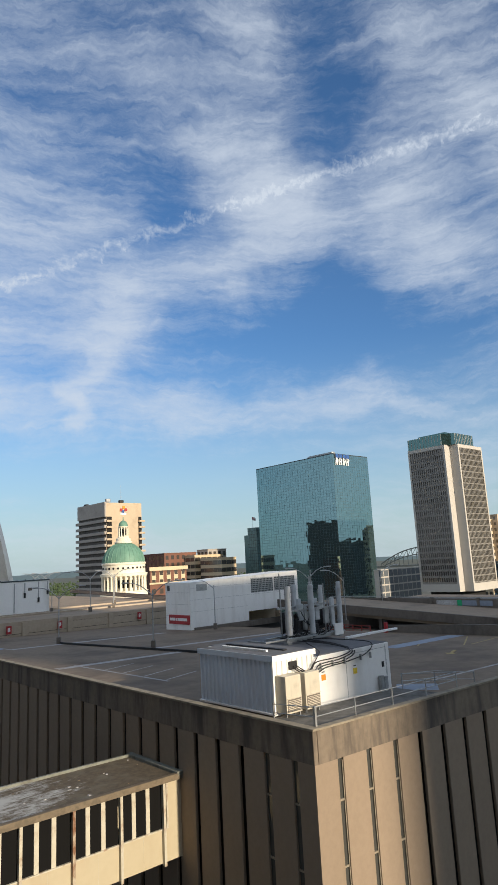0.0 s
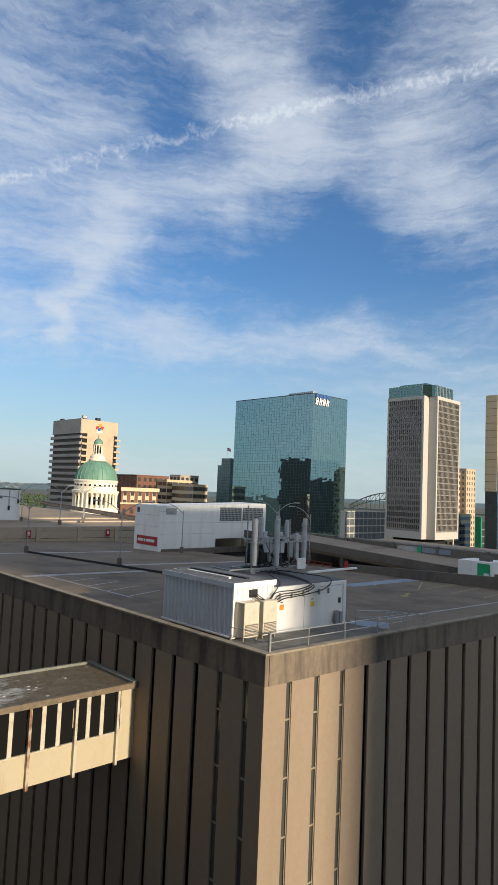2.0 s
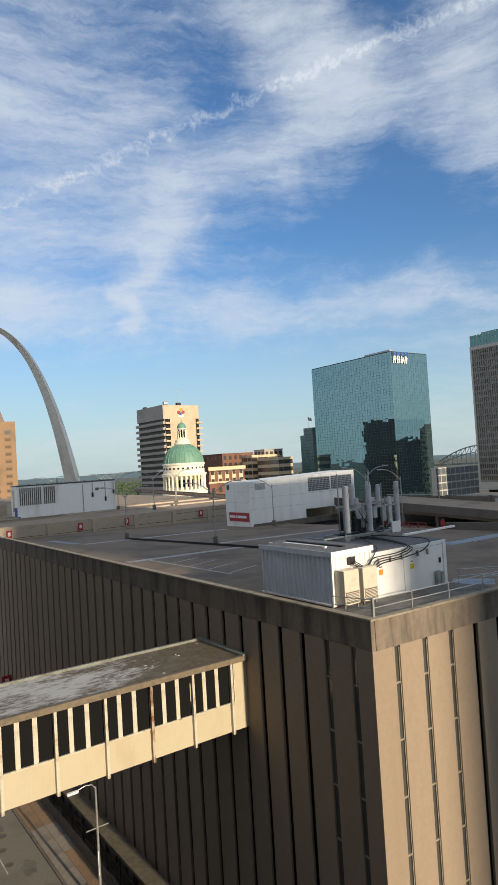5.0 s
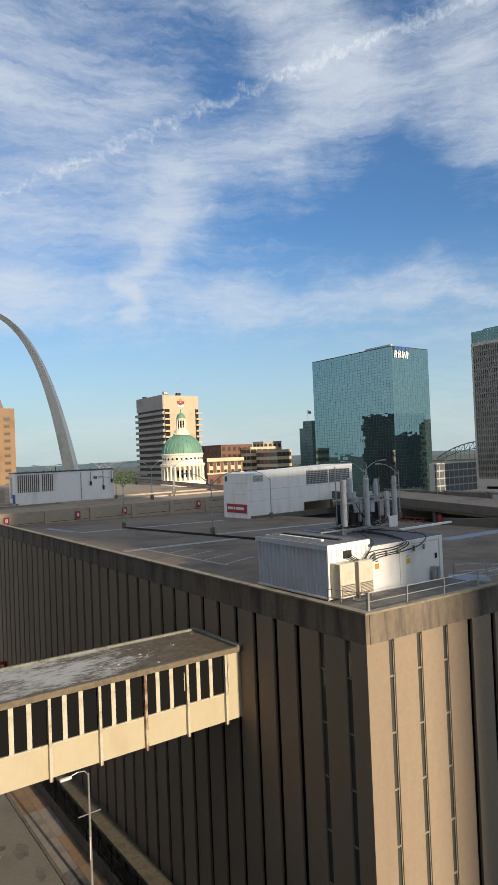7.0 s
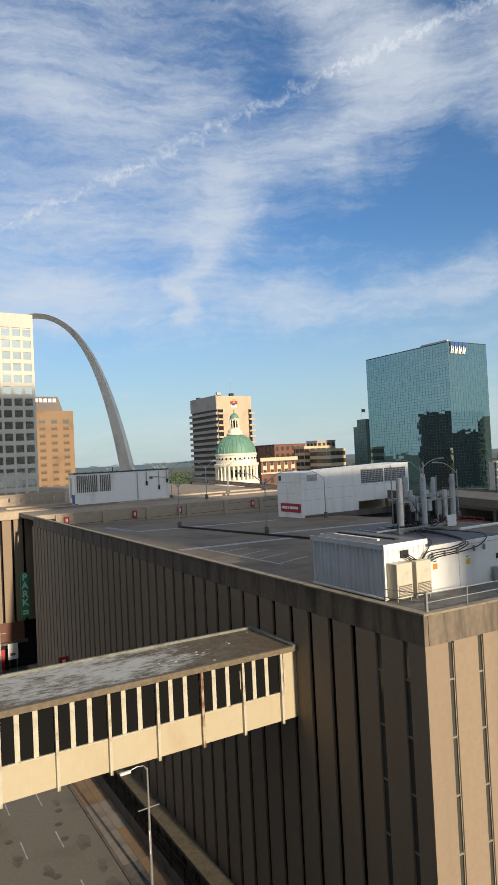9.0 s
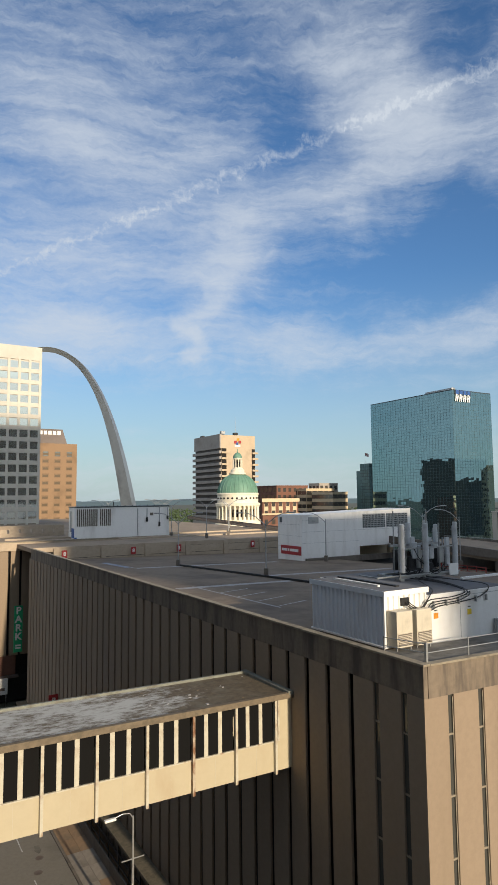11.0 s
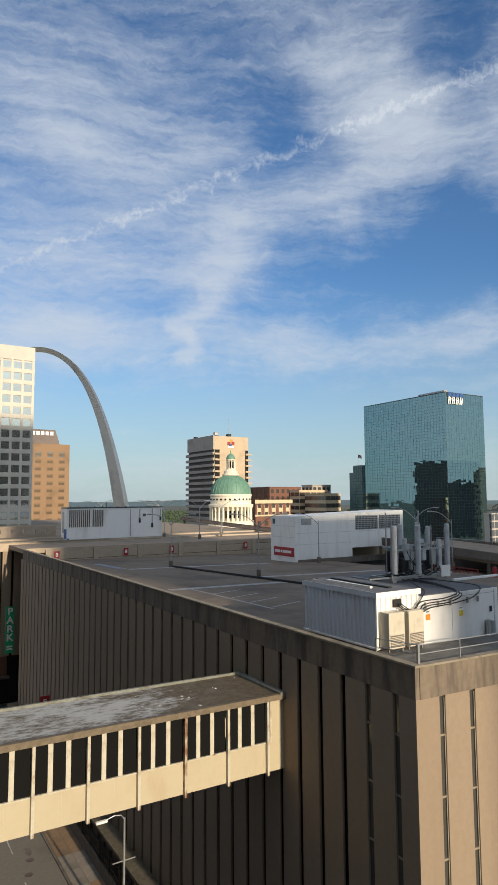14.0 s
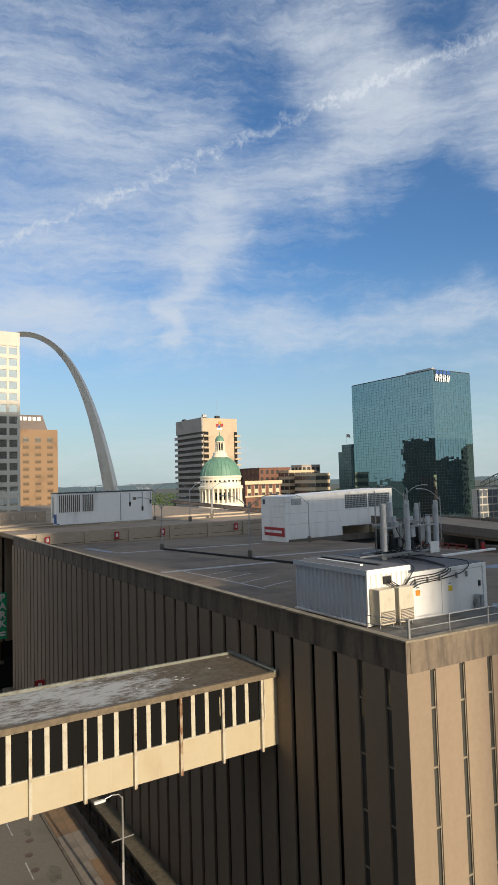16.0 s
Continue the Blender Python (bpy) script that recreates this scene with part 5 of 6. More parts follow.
def make_glass_tower():
    g = thing("glass_tower", far(7.45, 360), "blue-green mirror-glass office tower with a roof sign", "office tower")
    W, D, H = 32.2, 65.8, 95.4
    boxpart("body", MULLION, g, 0.05, W, 0.05, D, 0, H - 0.05)
    rows = 54
    bm = bmesh.new()
    facade(bm, W, 3.0, 15, rows, (H - 3) / rows, "x", 0.0050, seed=4)
    facade(bm, D, 3.0, 30, rows, (H - 3) / rows, "y", 0.0026, seed=5)
    part("glazing", bm, TEALGLASS, g, "mirror glass panes", "stuff")
    bm = bmesh.new()
    bars(bm, W, 3.0, H, 15, rows, "x", 0.07)
    bars(bm, D, 3.0, H, 30, rows, "y", 0.07)
    part("mullions", bm, TEALMULLION, g, "", "stuff")
    boxpart("roof_edge", MULLION, g, -0.05, W, -0.05, D, H, H + 0.5)
    for k in range(6):
        boxpart("roof_unit", GALV, g, 2.0 + 0.5 * k, 4.5 + 0.5 * k, 1.5 + 3.2 * k, 3.6 + 3.2 * k, H + 0.5, H + 1.9, 0.2)
    boxpart("gantry", GALV, g, 0.6, 1.2, 1.0, 20, H + 0.5, H + 1.5)
    sign = boxpart("sign_board", MULLION, g, 1.6, 15.0, -0.35, -0.1, H - 2.2, H + 0.1, 0.0, "roof sign with white marks on blue squares")
    for k in range(4):  # four leaning marks, each of two strokes, on blue squares
        for d, w in ((0.0, 0.75), (1.35, 0.75)):
            bm = bmesh.new()
            x = 1.6 + 3.2 * k + d
            vs = [bm.verts.new((x + (0.9 if z > 0 else 0.0) + dx, y, H - 6.2 + z)) for y in (-0.6, -0.36) for dx, z in ((0, 0), (w, 0), (w, 4.2 - 1.2 * (d > 0)), (0, 4.2))]
            for f in ((0, 1, 2, 3), (7, 6, 5, 4), (0, 4, 5, 1), (1, 5, 6, 2), (2, 6, 7, 3), (3, 7, 4, 0)):
                bm.faces.new([vs[i] for i in f])
            part("mark", bm, WHITE, sign)
        boxpart("mark", WHITE, sign, 2.2 + 3.2 * k, 4.0 + 3.2 * k, -0.58, -0.38, H - 4.4, H - 3.7)
        boxpart("square", BLUE, sign, 2.5 + 3.2 * k, 4.9 + 3.2 * k, -0.45, -0.36, H - 2.0, H + 0.2)
    a = thing("office_block", far(0.1, 430), "lower green glass office block", "office block")
    boxpart("body", MULLION, a, 0.05, 24, 0.05, 9.4, 0, 59.4)
    boxpart("wing", ANNEXGLASS, a, 0.4, 20, 9.4, 13.6, 0, 54.6)
    bm = bmesh.new()
    facade(bm, 24, 2, 12, 26, 57.4 / 26, "x", 0.003, 0.2, seed=7)
    facade(bm, 9.4, 2, 5, 26, 57.4 / 26, "y", 0.003, 0.2, seed=8)
    part("glazing", bm, ANNEXGLASS, a, "", "stuff")


make_glass_tower()


def make_flag(m, height, size, label):
    f = thing("flag", m, label, "flag", "flags")
    bm = bmesh.new()
    tube(bm, [(0, 0, 0), (0, 0, height)], 0.12, 8, 0.07)
    part("pole", bm, WHITEPAINT, f)
    n = 8
    for j in range(5):
        bm = bmesh.new()
        for i in range(n):
            q = []
            for s, tt in ((i / n, j / 5), ((i + 1) / n, j / 5), ((i + 1) / n, (j + 1) / 5), (i / n, (j + 1) / 5)):
                q.append(bm.verts.new((s * size, math.sin(s * 7) * 0.12 * size, height - tt * size * 0.6 - 0.25 * size * s)))
            bm.faces.new(q)
        part("stripe", bm, RED if j % 2 == 0 else WHITE, f)


make_flag(far(-0.25, 436, 54.6), 12.5, 3.6, "small red and white flag on a white pole")


def make_stone_tower():
    g = thing("stone_tower", far(17.36, 280), "white precast office tower with a green glass crown", "office tower")
    L, ch, R, z0, H = 18.6, 4.1, 20.3, 20.0, 82.3
    # plan: left face along y from the chamfer, right face along x from the chamfer
    bm = bmesh.new()
    prism(bm, [(0.4, 0.6), (ch + 0.6, 0.6), (ch + 0.6, -ch + 0.3), (ch + R - 0.1, -ch + 0.3), (ch + R - 0.1, L - 0.1), (0.4, L - 0.1)], z0 + 0.1, H - 0.1)
    part("core", bm, BROWNGLASS, g)
    bm = bmesh.new()
    prism(bm, [(0, 0), (ch, 0), (ch, -ch), (ch + 1.0, -ch), (ch + 1.0, 1.0), (0.0, 1.0)], z0, H)
    part("corner_pier", bm, WHITESTONE, g, "smooth white corner pier")
    rows = 22
    zb, zt = z0 + 3.6, H - 1.4
    h = (zt - zb) / rows
    bm = bmesh.new()
    facade(bm, L - 2, zb, 16, rows, h, "y", 0.003, 0.25, -0.30, 11, 1.0)
    part("glazing", bm, BROWNGLASS, g, "", "stuff")
    bm = bmesh.new()
    for i in range(17):
        y = 1.0 + (L - 2) * i / 16
        box(bm, 0.0, 0.4, y - 0.14, y + 0.14, zb, zt)
    for j in range(rows + 1):
        box(bm, 0.1, 0.4, 1.0, L - 1.0, zb + h * j - 0.35, zb + h * j + 0.55)
    part("window_grid", bm, BRONZE, g, "brown window grid", "stuff")
    bm = bmesh.new()
    for i in range(18):
        x = ch + 1.0 + (R - 2) * i / 17
        box(bm, x - 0.14, x + 0.14, -ch, -ch + 0.35, zb, zt)
    for j in range(rows + 1):
        box(bm, ch + 1.0, ch + R - 1.0, -ch + 0.1, -ch + 0.35, zb + h * j - 0.22, zb + h * j + 0.3)
    part("window_grid", bm, BRONZE, g, "brown window grid", "stuff")
    # Right face: sun's gold reflection is put into the glass colour
    bm = bmesh.new()
    facade(bm, R - 2, zb, 17, rows, h, "x", 0.004, 0.25, ch - 0.28, 12, ch + 1.0)
    part("glazing", bm, SUNLITGLASS, g, "panes with the sun's pale gold put into their colour", "stuff")
    boxpart("edge_pier", WHITESTONE, g, 0.0, 1.0, L - 1.0, L, z0, H)
    boxpart("edge_pier", WHITESTONE, g, ch + R - 1.0, ch + R, -ch, -ch + 1.0, z0, H)
    boxpart("band", WHITESTONE, g, 0.0, 0.9, 1.0, L - 1.0, zt, H)
    boxpart("band", WHITESTONE, g, 0.0, 0.9, 1.0, L - 1.0, z0, zb - 0.4)
    boxpart("band", WHITESTONE, g, ch + 1.0, ch + R - 1.0, -ch, -ch + 0.9, zt, H)
    boxpart("band", WHITESTONE, g, ch + 1.0, ch + R - 1.0, -ch, -ch + 0.9, z0, zb - 0.4)
    # Set-back podium coloured near-black for the shade under the shaft
    boxpart("podium", DARK, g, 4, ch + R - 2, 1, L - 2, 0, z0)
    # crown
    bm = bmesh.new()
    prism(bm, [(0.6, 1.2), (3.6, -1.6), (3.6, -ch + 1.0), (ch + R - 5, -ch + 1.0), (ch + R - 5, L), (0.6, L)], H, H + 5.0)
    part("crown", bm, CROWNGLASS, g, "green glass crown storey")
    boxpart("roof_slab", CROWNGLASS, g, 5, 15, 2, L - 3, H + 5, H + 6.4)
    mull = boxmesh("mullion", WHITESTONE, 0.12, 0.12, 5.0)
    for k in range(12):
        piece("mullion", mull, g, 0.55, 1.6 + 1.5 * k, H)
        piece("mullion", mull, g, 4.0 + 1.3 * k, -ch + 0.95, H)


make_stone_tower()


def make_left_tower():
    W, H = 40.0, 88.6
    g = thing("office_tower", far(-29.3, 220), "pale office tower with reflective square windows", "office tower")
    boxpart("body", TOWERSTONE, g, -W, 0, 0.3, 30, 0, H - 0.2)
    pitch, fl = 3.35, 3.85
    pane = boxmesh("pane", GOLDGLASS, 2.55, 0.05, 2.35)
    frame_ = boxmesh("pier", TOWERSTONE, 0.8, 0.3, H - 4.6)
    for i in range(12):
        piece("pier", frame_, g, -0.5 - pitch * i, 0.15, 0)
    for j in range(23):
        z = H - 5.0 - fl * j
        if z < 0:
            break
        boxpart("spandrel", TOWERSTONE, g, -W, 0, 0.06, 0.3, z - 3.0 - 0.85, z - 2.3 - 0.2 if j < 22 else z - 2.5)
        for i in range(11):
            piece("pane", pane, g, -0.5 - pitch * (i + 0.5), 0.22, z - 2.5)
    boxpart("top_band", TOWERSTONE, g, -W, 0, 0.0, 0.3, H - 4.6, H)
    d = thing("hotel_tower", far(-26.22, 530), "orange-brown brick hotel with a sloping brown roof", "hotel")
    boxpart("wall", ORANGEBRICK, d, -42, 0, 0, 30, 0, 82.0)
    bm = bmesh.new()
    vs = [bm.verts.new((x, y, z)) for z, pts in ((82.0, [(-42, 0.6), (-8.0, 0.6), (-8.0, 26), (-42, 26)]), (93.8, [(-42, 2.5), (-11.3, 2.5), (-11.3, 23), (-42, 23)])) for x, y in pts]
    for f in ((4, 5, 6, 7), (0, 1, 5, 4), (1, 2, 6, 5), (2, 3, 7, 6), (3, 0, 4, 7), (3, 2, 1, 0)):
        bm.faces.new([vs[i] for i in f])
    part("roof", bm, BROWNROOF, d, "sloping brown metal roof")
    for k in range(5):
        boxpart("text_bar", WHITE, d, -30.0 + 3.6 * k, -27.4 + 3.6 * k, 1.6, 2.2, 89.2, 92.2)
    win = boxmesh("window", HOTELGLASS, 4.2, 0.1, 1.7)
    trim = boxmesh("window_frame", HOTELTRIM, 5.2, 0.06, 3.2)
    for i in range(4):
        for j in range(14):
            w = piece("window_frame", trim, d, -6.2 - 9.4 * i, -0.02, 72 - 5.8 * j)
            piece("window", win, w, 0, -0.04, 0.5)
        boxpart("tall_window", MULLION, d, -8.2 - 9.4 * i, -4.2 - 9.4 * i, -0.1, 0.0, 71.6, 75.4)


make_left_tower()


def make_balcony_tower():
    g = thing("balcony_tower", far(-13.34, 480), "buff concrete tower with stacked grey balconies", "apartment tower")
    L, R, H = 44.4, 30.6, 86.2
    boxpart("wall", BUFF, g, 0, R, 0, L, 0, H - 0.5)
    boxpart("crown_band", GREYSLAB, g, -1.2, 0.0, 0, L, H - 11, H)
    # Dark sheet paints the shade between the balcony slabs
    boxpart("shade_core", SHADEWALL, g, -0.1, 0.0, 0.5, L - 0.5, 0, H - 11)
    slab = boxmesh("balcony", GREYSLAB, 2.0, L + 2.4, 2.1)
    for k in range(16):
        piece("balcony", slab, g, -0.8, L / 2 + 0.6, H - 15.0 - 4.55 * k)
    end = boxmesh("balcony", BUFF, 5.0, 2.0, 1.4)
    for k in range(16):
        piece("balcony", end, g, 2.2, -0.9, H - 15.0 - 4.55 * k)
        piece("balcony", end, g, R - 0.6, -0.9, H - 15.0 - 4.55 * k)
    # Flat black strips on the wall stand for shade behind the end balconies
    boxpart("shade_strip", DARK, g, 0.2, 4.6, -0.1, 0.0, 0, H - 11)
    boxpart("shade_strip", DARK, g, R - 3.0, R - 0.2, -0.1, 0.0, 0, H - 11)
    logo = boxpart("sign_board", WHITE, g, 12.0, 17.0, -0.3, -0.05, H - 9.5, H - 8.0, 0.0, "faded lettering bar")
    for x, z, material in ((11.5, H - 7, RED), (13.8, H - 5, ORANGE), (15.5, H - 6.8, RED), (13.0, H - 8.2, BLUE)):
        boxpart("text_bar", material, logo, x, x + 2.2, -0.4, -0.1, z, z + 2.2, 0.3)
    boxpart("roof_unit", GALV, g, 1.0, 4.5, 1.0, 4.0, H, H + 2.6, 0.4)
    boxpart("roof_unit", BLACK, g, 13.5, 17.0, 3.0, 6.0, H, H + 2.0, 0.4)
    boxpart("roof_unit", BLACK, g, 0.5, 3.0, 33, 37, H, H + 1.6, 0.4)
    bm = bmesh.new()
    tube(bm, [(15, 4, H), (15, 4, H + 14)], 0.18, 6, 0.08)
    part("mast", bm, GALV, g)


make_balcony_tower()


def make_courthouse():
    g = thing("courthouse", far(-11.85, 298), "ivory domed courthouse with a green copper dome", "courthouse")
    n = 28
    boxpart("wing", IVORY, g, -40, 40, -12, 12, 0, 19, 0.2)
    boxpart("wing", IVORY, g, -12, 12, -40, 40, 0, 19, 0.2)
    bm = bmesh.new()
    lathe(bm, [(11.4, 17), (11.4, 22.5), (10.9, 22.8), (10.7, 23.0), (10.7, 26.4), (10.9, 26.6), (10.9, 26.95), (8.4, 27.05), (8.4, 34.0)], 56)
    part("drum", bm, IVORY, g, "round ivory drum")
    bm = bmesh.new()
    lathe(bm, [(8.4, 33.4), (10.5, 33.5), (10.6, 34.0), (10.7, 34.6), (9.9, 34.8), (9.7, 35.0), (9.7, 38.4), (10.0, 38.6), (10.1, 39.2), (9.6, 39.5)], 56)
    part("cornice", bm, IVORY, g, "ivory cornice and attic ring")
    bm = bmesh.new()
    lathe(bm, [(0.42, 26.9), (0.55, 27.2), (0.46, 27.4), (0.42, 32.6), (0.6, 33.0), (0.6, 33.5)], 10)
    column = mesh_of("column", bm, IVORY)
    win = boxmesh("window", DARKGLASS, 0.2, 0.95, 3.5, 0.05)
    bm = bmesh.new()
    tube(bm, [(-0.1, 0, 0), (0.15, 0, 0)], 0.48, 12)
    oculus = mesh_of("window", bm, DARKGLASS)
    for k in range(n):
        a = 2 * math.pi * k / n
        piece("column", column, g, 9.7 * math.cos(a), 9.7 * math.sin(a))
        a += math.pi / n
        piece("window", win, g, 8.42 * math.cos(a), 8.42 * math.sin(a), 28.3, math.degrees(a))
        piece("window", oculus, g, 9.7 * math.cos(a), 9.7 * math.sin(a), 37.0, math.degrees(a))
    bm = bmesh.new()
    prof = [(9.55 * math.cos(q) if q < 1.25 else 9.55 * math.cos(q), 39.4 + 9.4 * math.sin(q)) for q in [k * 1.27 / 14 for k in range(15)]]
    lathe(bm, prof, 56)
    dome = part("dome", bm, COPPER, g, "green copper dome with ribs")
    for k in range(n):
        a = 2 * math.pi * k / n
        bm = bmesh.new()
        tube(bm, [((r + 0.04) * math.cos(a), (r + 0.04) * math.sin(a), z) for r, z in prof], 0.16, 5, 0.09)
        part("rib", bm, COPPER, dome)
    bm = bmesh.new()
    lathe(bm, [(3.4, 48.0), (4.0, 48.3), (4.0, 48.9), (3.3, 49.2), (3.3, 50.4), (2.6, 50.8), (2.4, 51.2), (1.4, 51.3), (1.4, 55.4), (2.2, 55.5), (2.35, 55.9), (2.0, 56.1)], 28)
    part("lantern", bm, IVORY, g, "ivory lantern")
    bm = bmesh.new()
    lathe(bm, [(0.2, 51.2), (0.2, 55.5)], 8)
    post = mesh_of("column", bm, IVORY)
    bm = bmesh.new()
    box(bm, -0.1, 0.1, -0.33, 0.33, 51.8, 55.0, 0.05)
    lw = mesh_of("window", bm, DARKGLASS)
    for k in range(10):
        a = 2 * math.pi * k / 10
        piece("column", post, g, 2.1 * math.cos(a), 2.1 * math.sin(a))
        a += math.pi / 10
        piece("window", lw, g, 1.42 * math.cos(a), 1.42 * math.sin(a), 0, math.degrees(a))
    bm = bmesh.new()
    lathe(bm, [(2.15, 56.05), (2.05, 57.0), (1.6, 57.9), (0.9, 58.5), (0.25, 58.8), (0.2, 60.2), (0.05, 60.6)], 24)
    part("cupola", bm, COPPER, g, "small copper cupola")


make_courthouse()


def make_arch():
    c = far(-29.15, 620, -9.8, 0)
    g = math.radians(84)
    way = Vector((math.sin(g), math.cos(g), 0))
    side = Vector((way.y, -way.x, 0))
    bm = bmesh.new()
    rings = []
    n = 90
    for i in range(n + 1):
        x = -91.0 + 182.0 * i / n
        y = (693.8597 - 68.7672 * math.cosh(0.0100333 * x / 0.3048)) * 0.3048
        slope = -68.7672 * 0.0100333 * math.sinh(0.0100333 * x / 0.3048)
        tan = (way + Vector((0, 0, slope))).normalized()
        out = side.cross(tan).normalized()
        if out.z < 0 and abs(x) < 60:
            out = -out
        if out.dot(way * x + Vector((0, 0, 40))) < 0:
            out = -out
        w = 5.2 + (16.5 - 5.2) * (1 - (y - 1.0) / 189.5)
        h = w * 0.866
        p = way * x + Vector((0, 0, y))
        rings.append([bm.verts.new(p + out * h / 3 + side * w / 2), bm.verts.new(p + out * h / 3 - side * w / 2), bm.verts.new(p - out * h * 2 / 3)])
    for p, q in zip(rings, rings[1:]):
        for k in range(3):
            bm.faces.new((p[k], p[(k + 1) % 3], q[(k + 1) % 3], q[k]))
    bm.faces.new(rings[0]), bm.faces.new(rings[-1][::-1])
    solid("monument_arch", bm, STEEL, c, "giant stainless steel catenary arch", "arch monument")


make_arch()


def block(name, az, d, w, dep, h, wall, label, cols, rows, glass=BROWNGLASS, z_top=None, turn=TURN, sill=2.0, frac=0.6, category="building", both=True, tall=0.55):
    """A block with windows on its two near faces: x to the right, y away."""
    g = thing(name, far(az, d, 0, turn), label, category)
    boxpart("wall", wall, g, 0, w, 0, dep, 0, h)
    boxpart("roof_edge", wall, g, -0.2, w + 0.2, -0.2, dep + 0.2, h, h + 0.5)
    fh = (h - sill) / rows
    pw = w / cols
    pane = boxmesh("window", glass, pw * frac, 0.16, fh * tall)
    for i in range(cols):
        for j in range(rows):
            piece("window", pane, g, pw * (i + 0.5), -0.02, sill + fh * (j + 0.2))
    if both:
        side = max(2, int(dep / pw))
        pane2 = boxmesh("window", glass, 0.16, dep / side * frac, fh * 0.55)
        for i in range(side):
            for j in range(rows):
                piece("window", pane2, g, -0.02, dep / side * (i + 0.5), sill + fh * (j + 0.2))
    return g


# brick and buff blocks between the dome and the glass tower
block("brick_building", -9.6, 345, 24, 14, 36.0, BRICK, "red brick building with pale stone window bays", 5, 7, frac=0.45)
b = thing("stone_trim", far(-9.6, 345), "pale stone cornice and bays on the brick building", "cornice")
boxpart("cornice", LIMESTONE, b, -0.6, 24.6, -0.7, -0.25, 34.6, 36.6)
boxpart("band", LIMESTONE, b, -0.6, 24.6, -0.5, -0.25, 27.5, 28.4)
for k in range(5):
    boxpart("bay", LIMESTONE, b, 1.1 + 4.8 * k, 3.7 + 4.8 * k, -0.09, -0.004, 28.4, 33.6)
block("brick_building", -8.3, 420, 26, 30, 44.6, BRICK, "dark red brick building with buff bands", 6, 9, frac=0.5)
block("office_block", -5.6, 420, 24, 30, 42.3, LIMESTONE, "buff office block with long window bands", 5, 9, frac=0.9)
block("office_block", -4.4, 430, 16, 12, 46.0, GREYSLAB, "grey office block with rooftop plant", 4, 9, frac=0.6)
block("office_block", -3.2, 400, 12, 22, 39.8, LIMESTONE, "long buff office block with dark window bands", 3, 8, frac=0.95)
block("office_block", 10.7, 330, 36, 3, 28.9, WHITESTONE, "white-framed block with large grey windows", 9, 7, GREYGLASS, frac=0.86, both=False, tall=0.82)
block("hotel_block", 20.0, 400, 8, 6, 53.8, LIMESTONE, "buff hotel block with stacked balconies", 2, 14, frac=0.6)
block("hotel_block", 21.0, 405, 12, 8, 56.5, BUFF, "tan hotel tower with small windows", 4, 16, frac=0.3)
block("glass_block", 20.5, 340, 12, 3, 30.0, MULLION, "blue glass block with dark grid", 6, 8, BLUEGLASS, frac=0.85)
gb = thing("glass_block", far(23.5, 300), "blue glass tower with a buff side strip", "office tower")
boxpart("body", MULLION, gb, 0.1, 30, 0.1, 5.6, 0, 85.2)
bm = bmesh.new()
facade(bm, 30, 4, 14, 24, 3.38, "x", 0.004, 0.3, 0.02, 21)
part("glazing", bm, BLUEGLASS, gb, "", "stuff")
boxpart("side_strip", LIMESTONE, gb, -0.3, 0.1, 0.1, 5.7, 42, 85.6, 0.0, "buff stone side strip")
for k in range(13):
    boxpart("panel_joint", MULLION, gb, -0.32, -0.3, 0.3, 5.5, 43 + 3.3 * k, 43.15 + 3.3 * k)
boxpart("roof_edge", GALV, gb, 0, 30, -0.3, 0.3, 85.2, 85.7)
gs = thing("stair_tower", far(22.2, 335), "bright green stair tower beside the blue block", "stair tower")
boxpart("shaft", GREEN, gs, 0, 1.6, 0, 3.0, 0, 29.6)
boxpart("landing", MULLION, gs, 1.6, 6.0, 0, 3.0, 0, 27.0)
for k in range(7):
    boxpart("rail", GALV, gs, 1.6, 6.0, -0.1, 0.0, 3.5 * k + 2, 3.5 * k + 2.6)


def make_truss_bridge():
    g = thing("truss_bridge", far(11.0, 1500, 0, -13), "distant dark steel arched truss bridge", "bridge")
    n, w, rise = 20, 200.0, 34.0
    top = [(w * i / n, 0, 14 + rise * 4 * (i / n) * (1 - i / n)) for i in range(n + 1)]
    low = [(x, y, 6 + (z - 14) * 0.78) for x, y, z in top]
    bm = bmesh.new()
    tube(bm, top, 1.4, 6)
    part("top_chord", bm, MULLION, g)
    bm = bmesh.new()
    tube(bm, low, 1.2, 6)
    part("bottom_chord", bm, MULLION, g)
    for i in range(n):
        bm = bmesh.new()
        tube(bm, [low[i], top[i + 1]], 0.6, 5)
        part("brace", bm, MULLION, g)
        bm = bmesh.new()
        tube(bm, [(low[i][0], 0, 8), top[i]], 0.7, 5)
        part("hanger", bm, MULLION, g)
    boxpart("deck", MULLION, g, -200, 500, -5, 5, 5, 9)


make_truss_bridge()


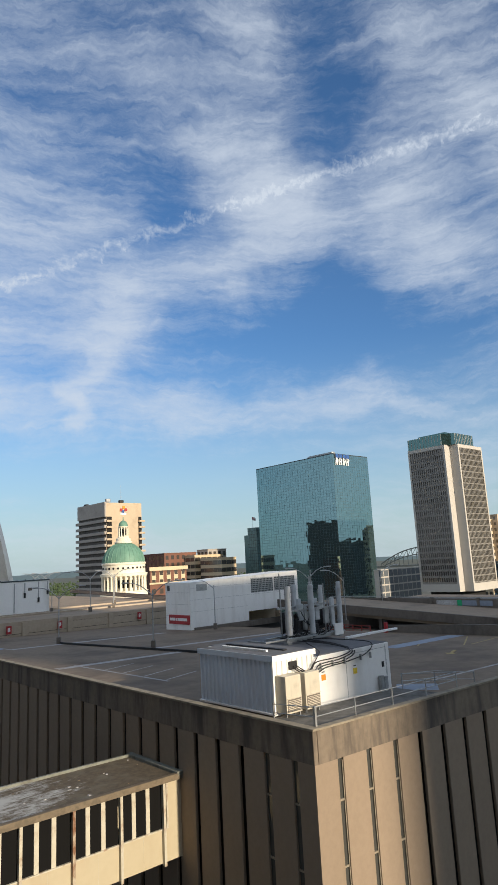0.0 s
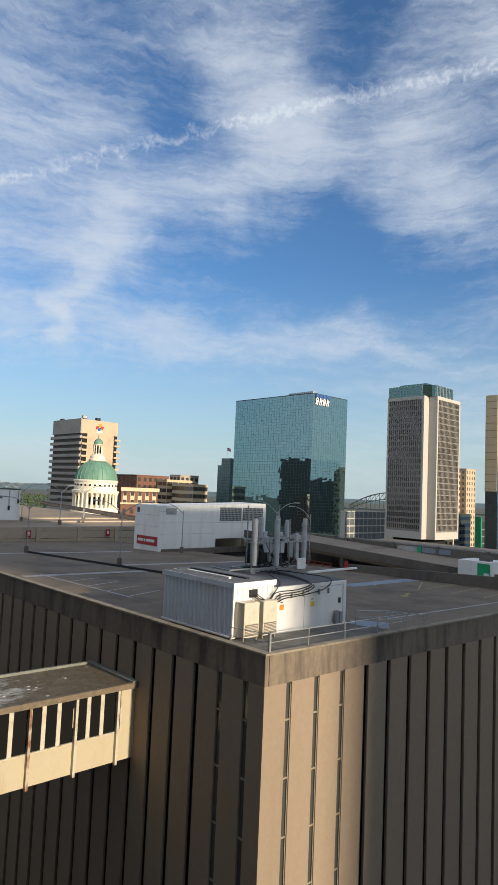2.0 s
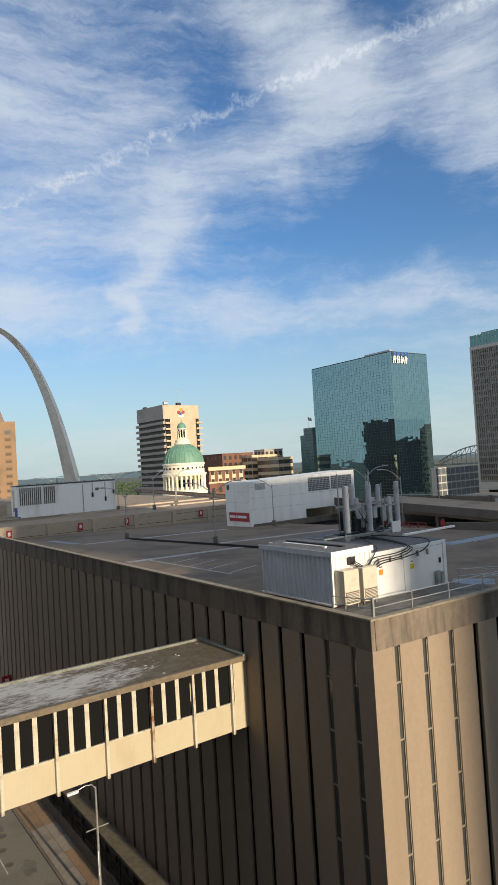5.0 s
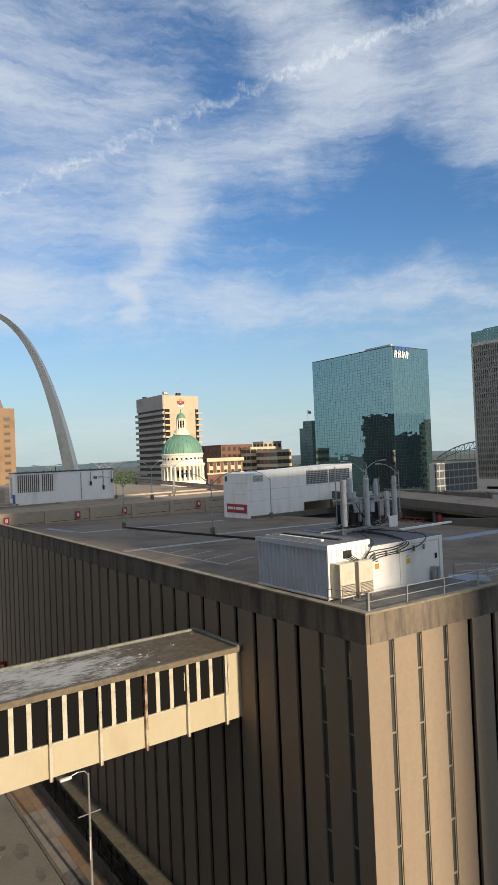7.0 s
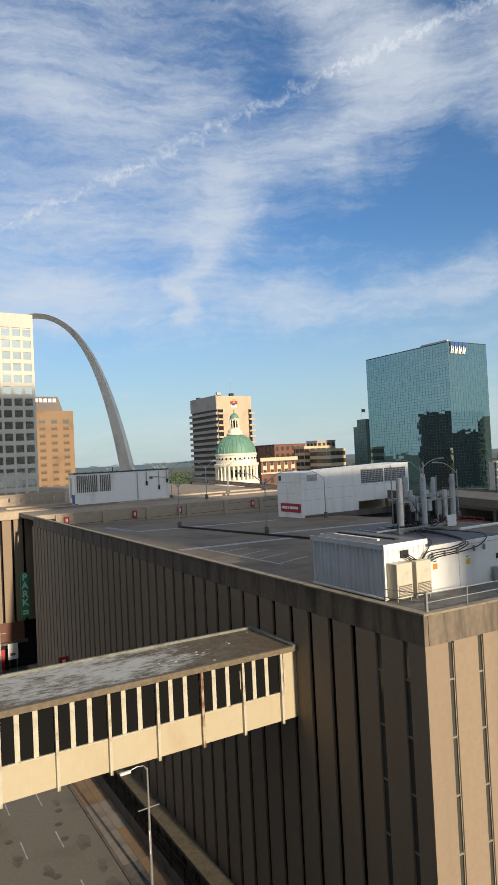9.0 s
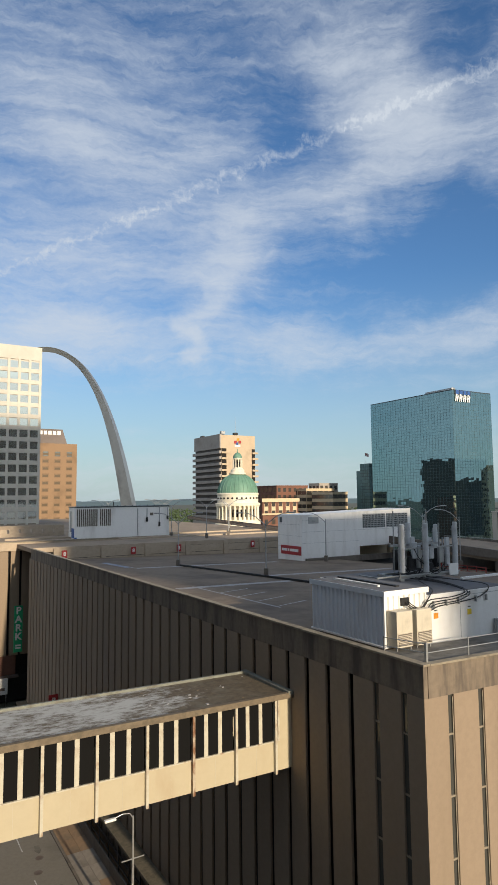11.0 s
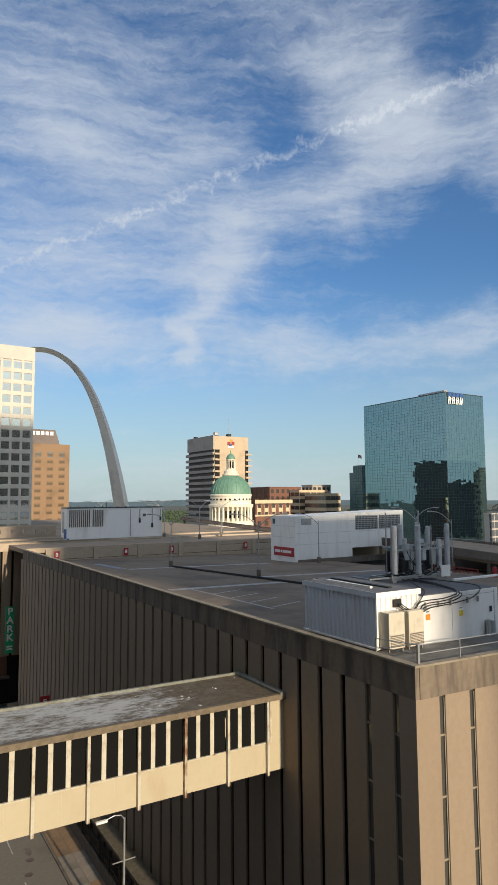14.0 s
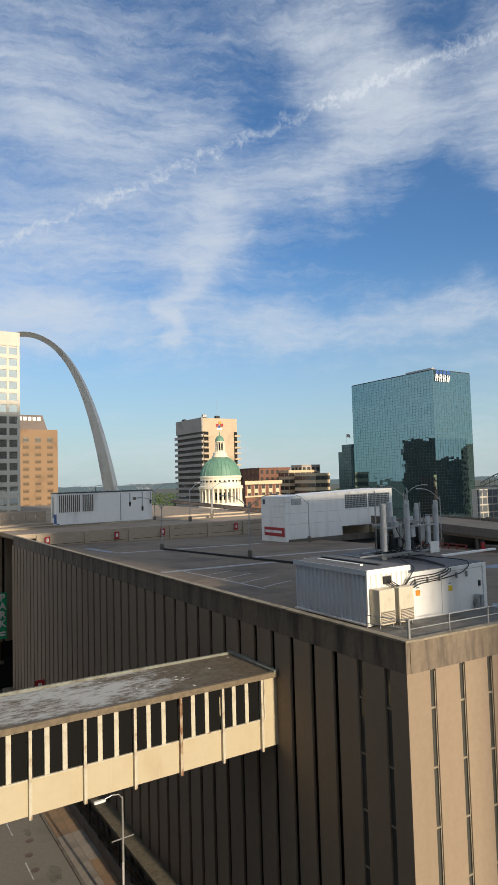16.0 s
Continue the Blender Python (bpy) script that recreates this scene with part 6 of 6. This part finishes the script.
def make_distance():
    rng = random.Random(9)
    bm = bmesh.new()
    n = 240
    rows = []
    for i in range(n + 1):
        a = radians(-70 + 140 * i / n)
        h = 24 + 5 * math.sin(i * 0.21) + 5 * math.sin(i * 0.067 + 1) + rng.uniform(-2, 2)
        rows.append([bm.verts.new((d * math.sin(a), d * math.cos(a), z)) for d, z in ((3300, -1), (3500, h * 0.75), (3900, h), (4300, -1))])
    for p, q in zip(rows, rows[1:]):
        for k in range(3):
            bm.faces.new((p[k], q[k], q[k + 1], p[k + 1]))
    solid("hills", bm, HILL, Matrix(), "low wooded hills on the horizon, haze mixed into their blue-green", "hills", kind="stuff")
    bm = bmesh.new()
    for i in range(6000):
        az, d = radians(rng.uniform(-34, 8)), rng.uniform(600, 1500)
        r = rng.uniform(1.4, 3.4)
        x, y, z = d * math.sin(az), d * math.cos(az), rng.uniform(2, 13)
        m = Matrix.Translation((x, y, z)) @ Euler((rng.random() * 6, rng.random() * 6, rng.random() * 6)).to_matrix().to_4x4() @ Matrix.Diagonal((r, r * rng.uniform(0.6, 1), r * rng.uniform(0.5, 0.9), 1))
        vs = [bm.verts.new(m @ (Vector(v).normalized() * rng.uniform(0.7, 1.15))) for v in ((1, 0, 0), (-1, 0, 0), (0, 1, 0), (0, -1, 0), (0, 0, 1), (0, 0, -1))]
        for f in ((0, 2, 4), (2, 1, 4), (1, 3, 4), (3, 0, 4), (2, 0, 5), (1, 2, 5), (3, 1, 5), (0, 3, 5)):
            bm.faces.new([vs[k] for k in f])
    solid("woodland", bm, LEAF, Matrix(), "distant green tree crowns beyond the towers", "trees", kind="stuff")


make_distance()


# ---- unseen plain blocks added for shade, bounce and reflections ----
def unseen_block(name, a0, a1, b0, b1, h, material):
    bm = bmesh.new()
    box(bm, a0, a1, b0, b1, -0.1, h)
    solid(name, bm, material, GRID, "plain unseen block added for shade and reflections", "building", kind="structure")


# Added out of view to cast shadow on the front and deck
unseen_block("shade_block_1", 14.0, 110, -260, -190, 103, CLOSING)
# Low added block that keeps the sun off the street
unseen_block("shade_block_2", -24, 9.0, -110, -62, 25, BRICK)
# Unseen pair, heights set to cut sky light on the street wall
unseen_block("shade_block_3", -75, -25.2, -24.6, 75, 66, PALECON)
unseen_block("shade_block_4", -75, -25.2, -90, -26.0, 72, PALECON)
# Added tall block, shadows the lower half of the pale office tower
unseen_block("shade_block_5", 14.5, 50, -300, -261, 185, CLOSING)
# Added out of view, only to darken the glass tower's reflections
unseen_block("mirrored_block_6", -14, 16, 411, 455, 75, CLOSING)
unseen_block("mirrored_block_7", 462, 491, 10, 44, 49, CLOSING)
unseen_block("mirrored_block_8", 492, 503, 4, 40, 43, CLOSING)
unseen_block("mirrored_block_9", 504, 560, -4, 36, 53, CLOSING)
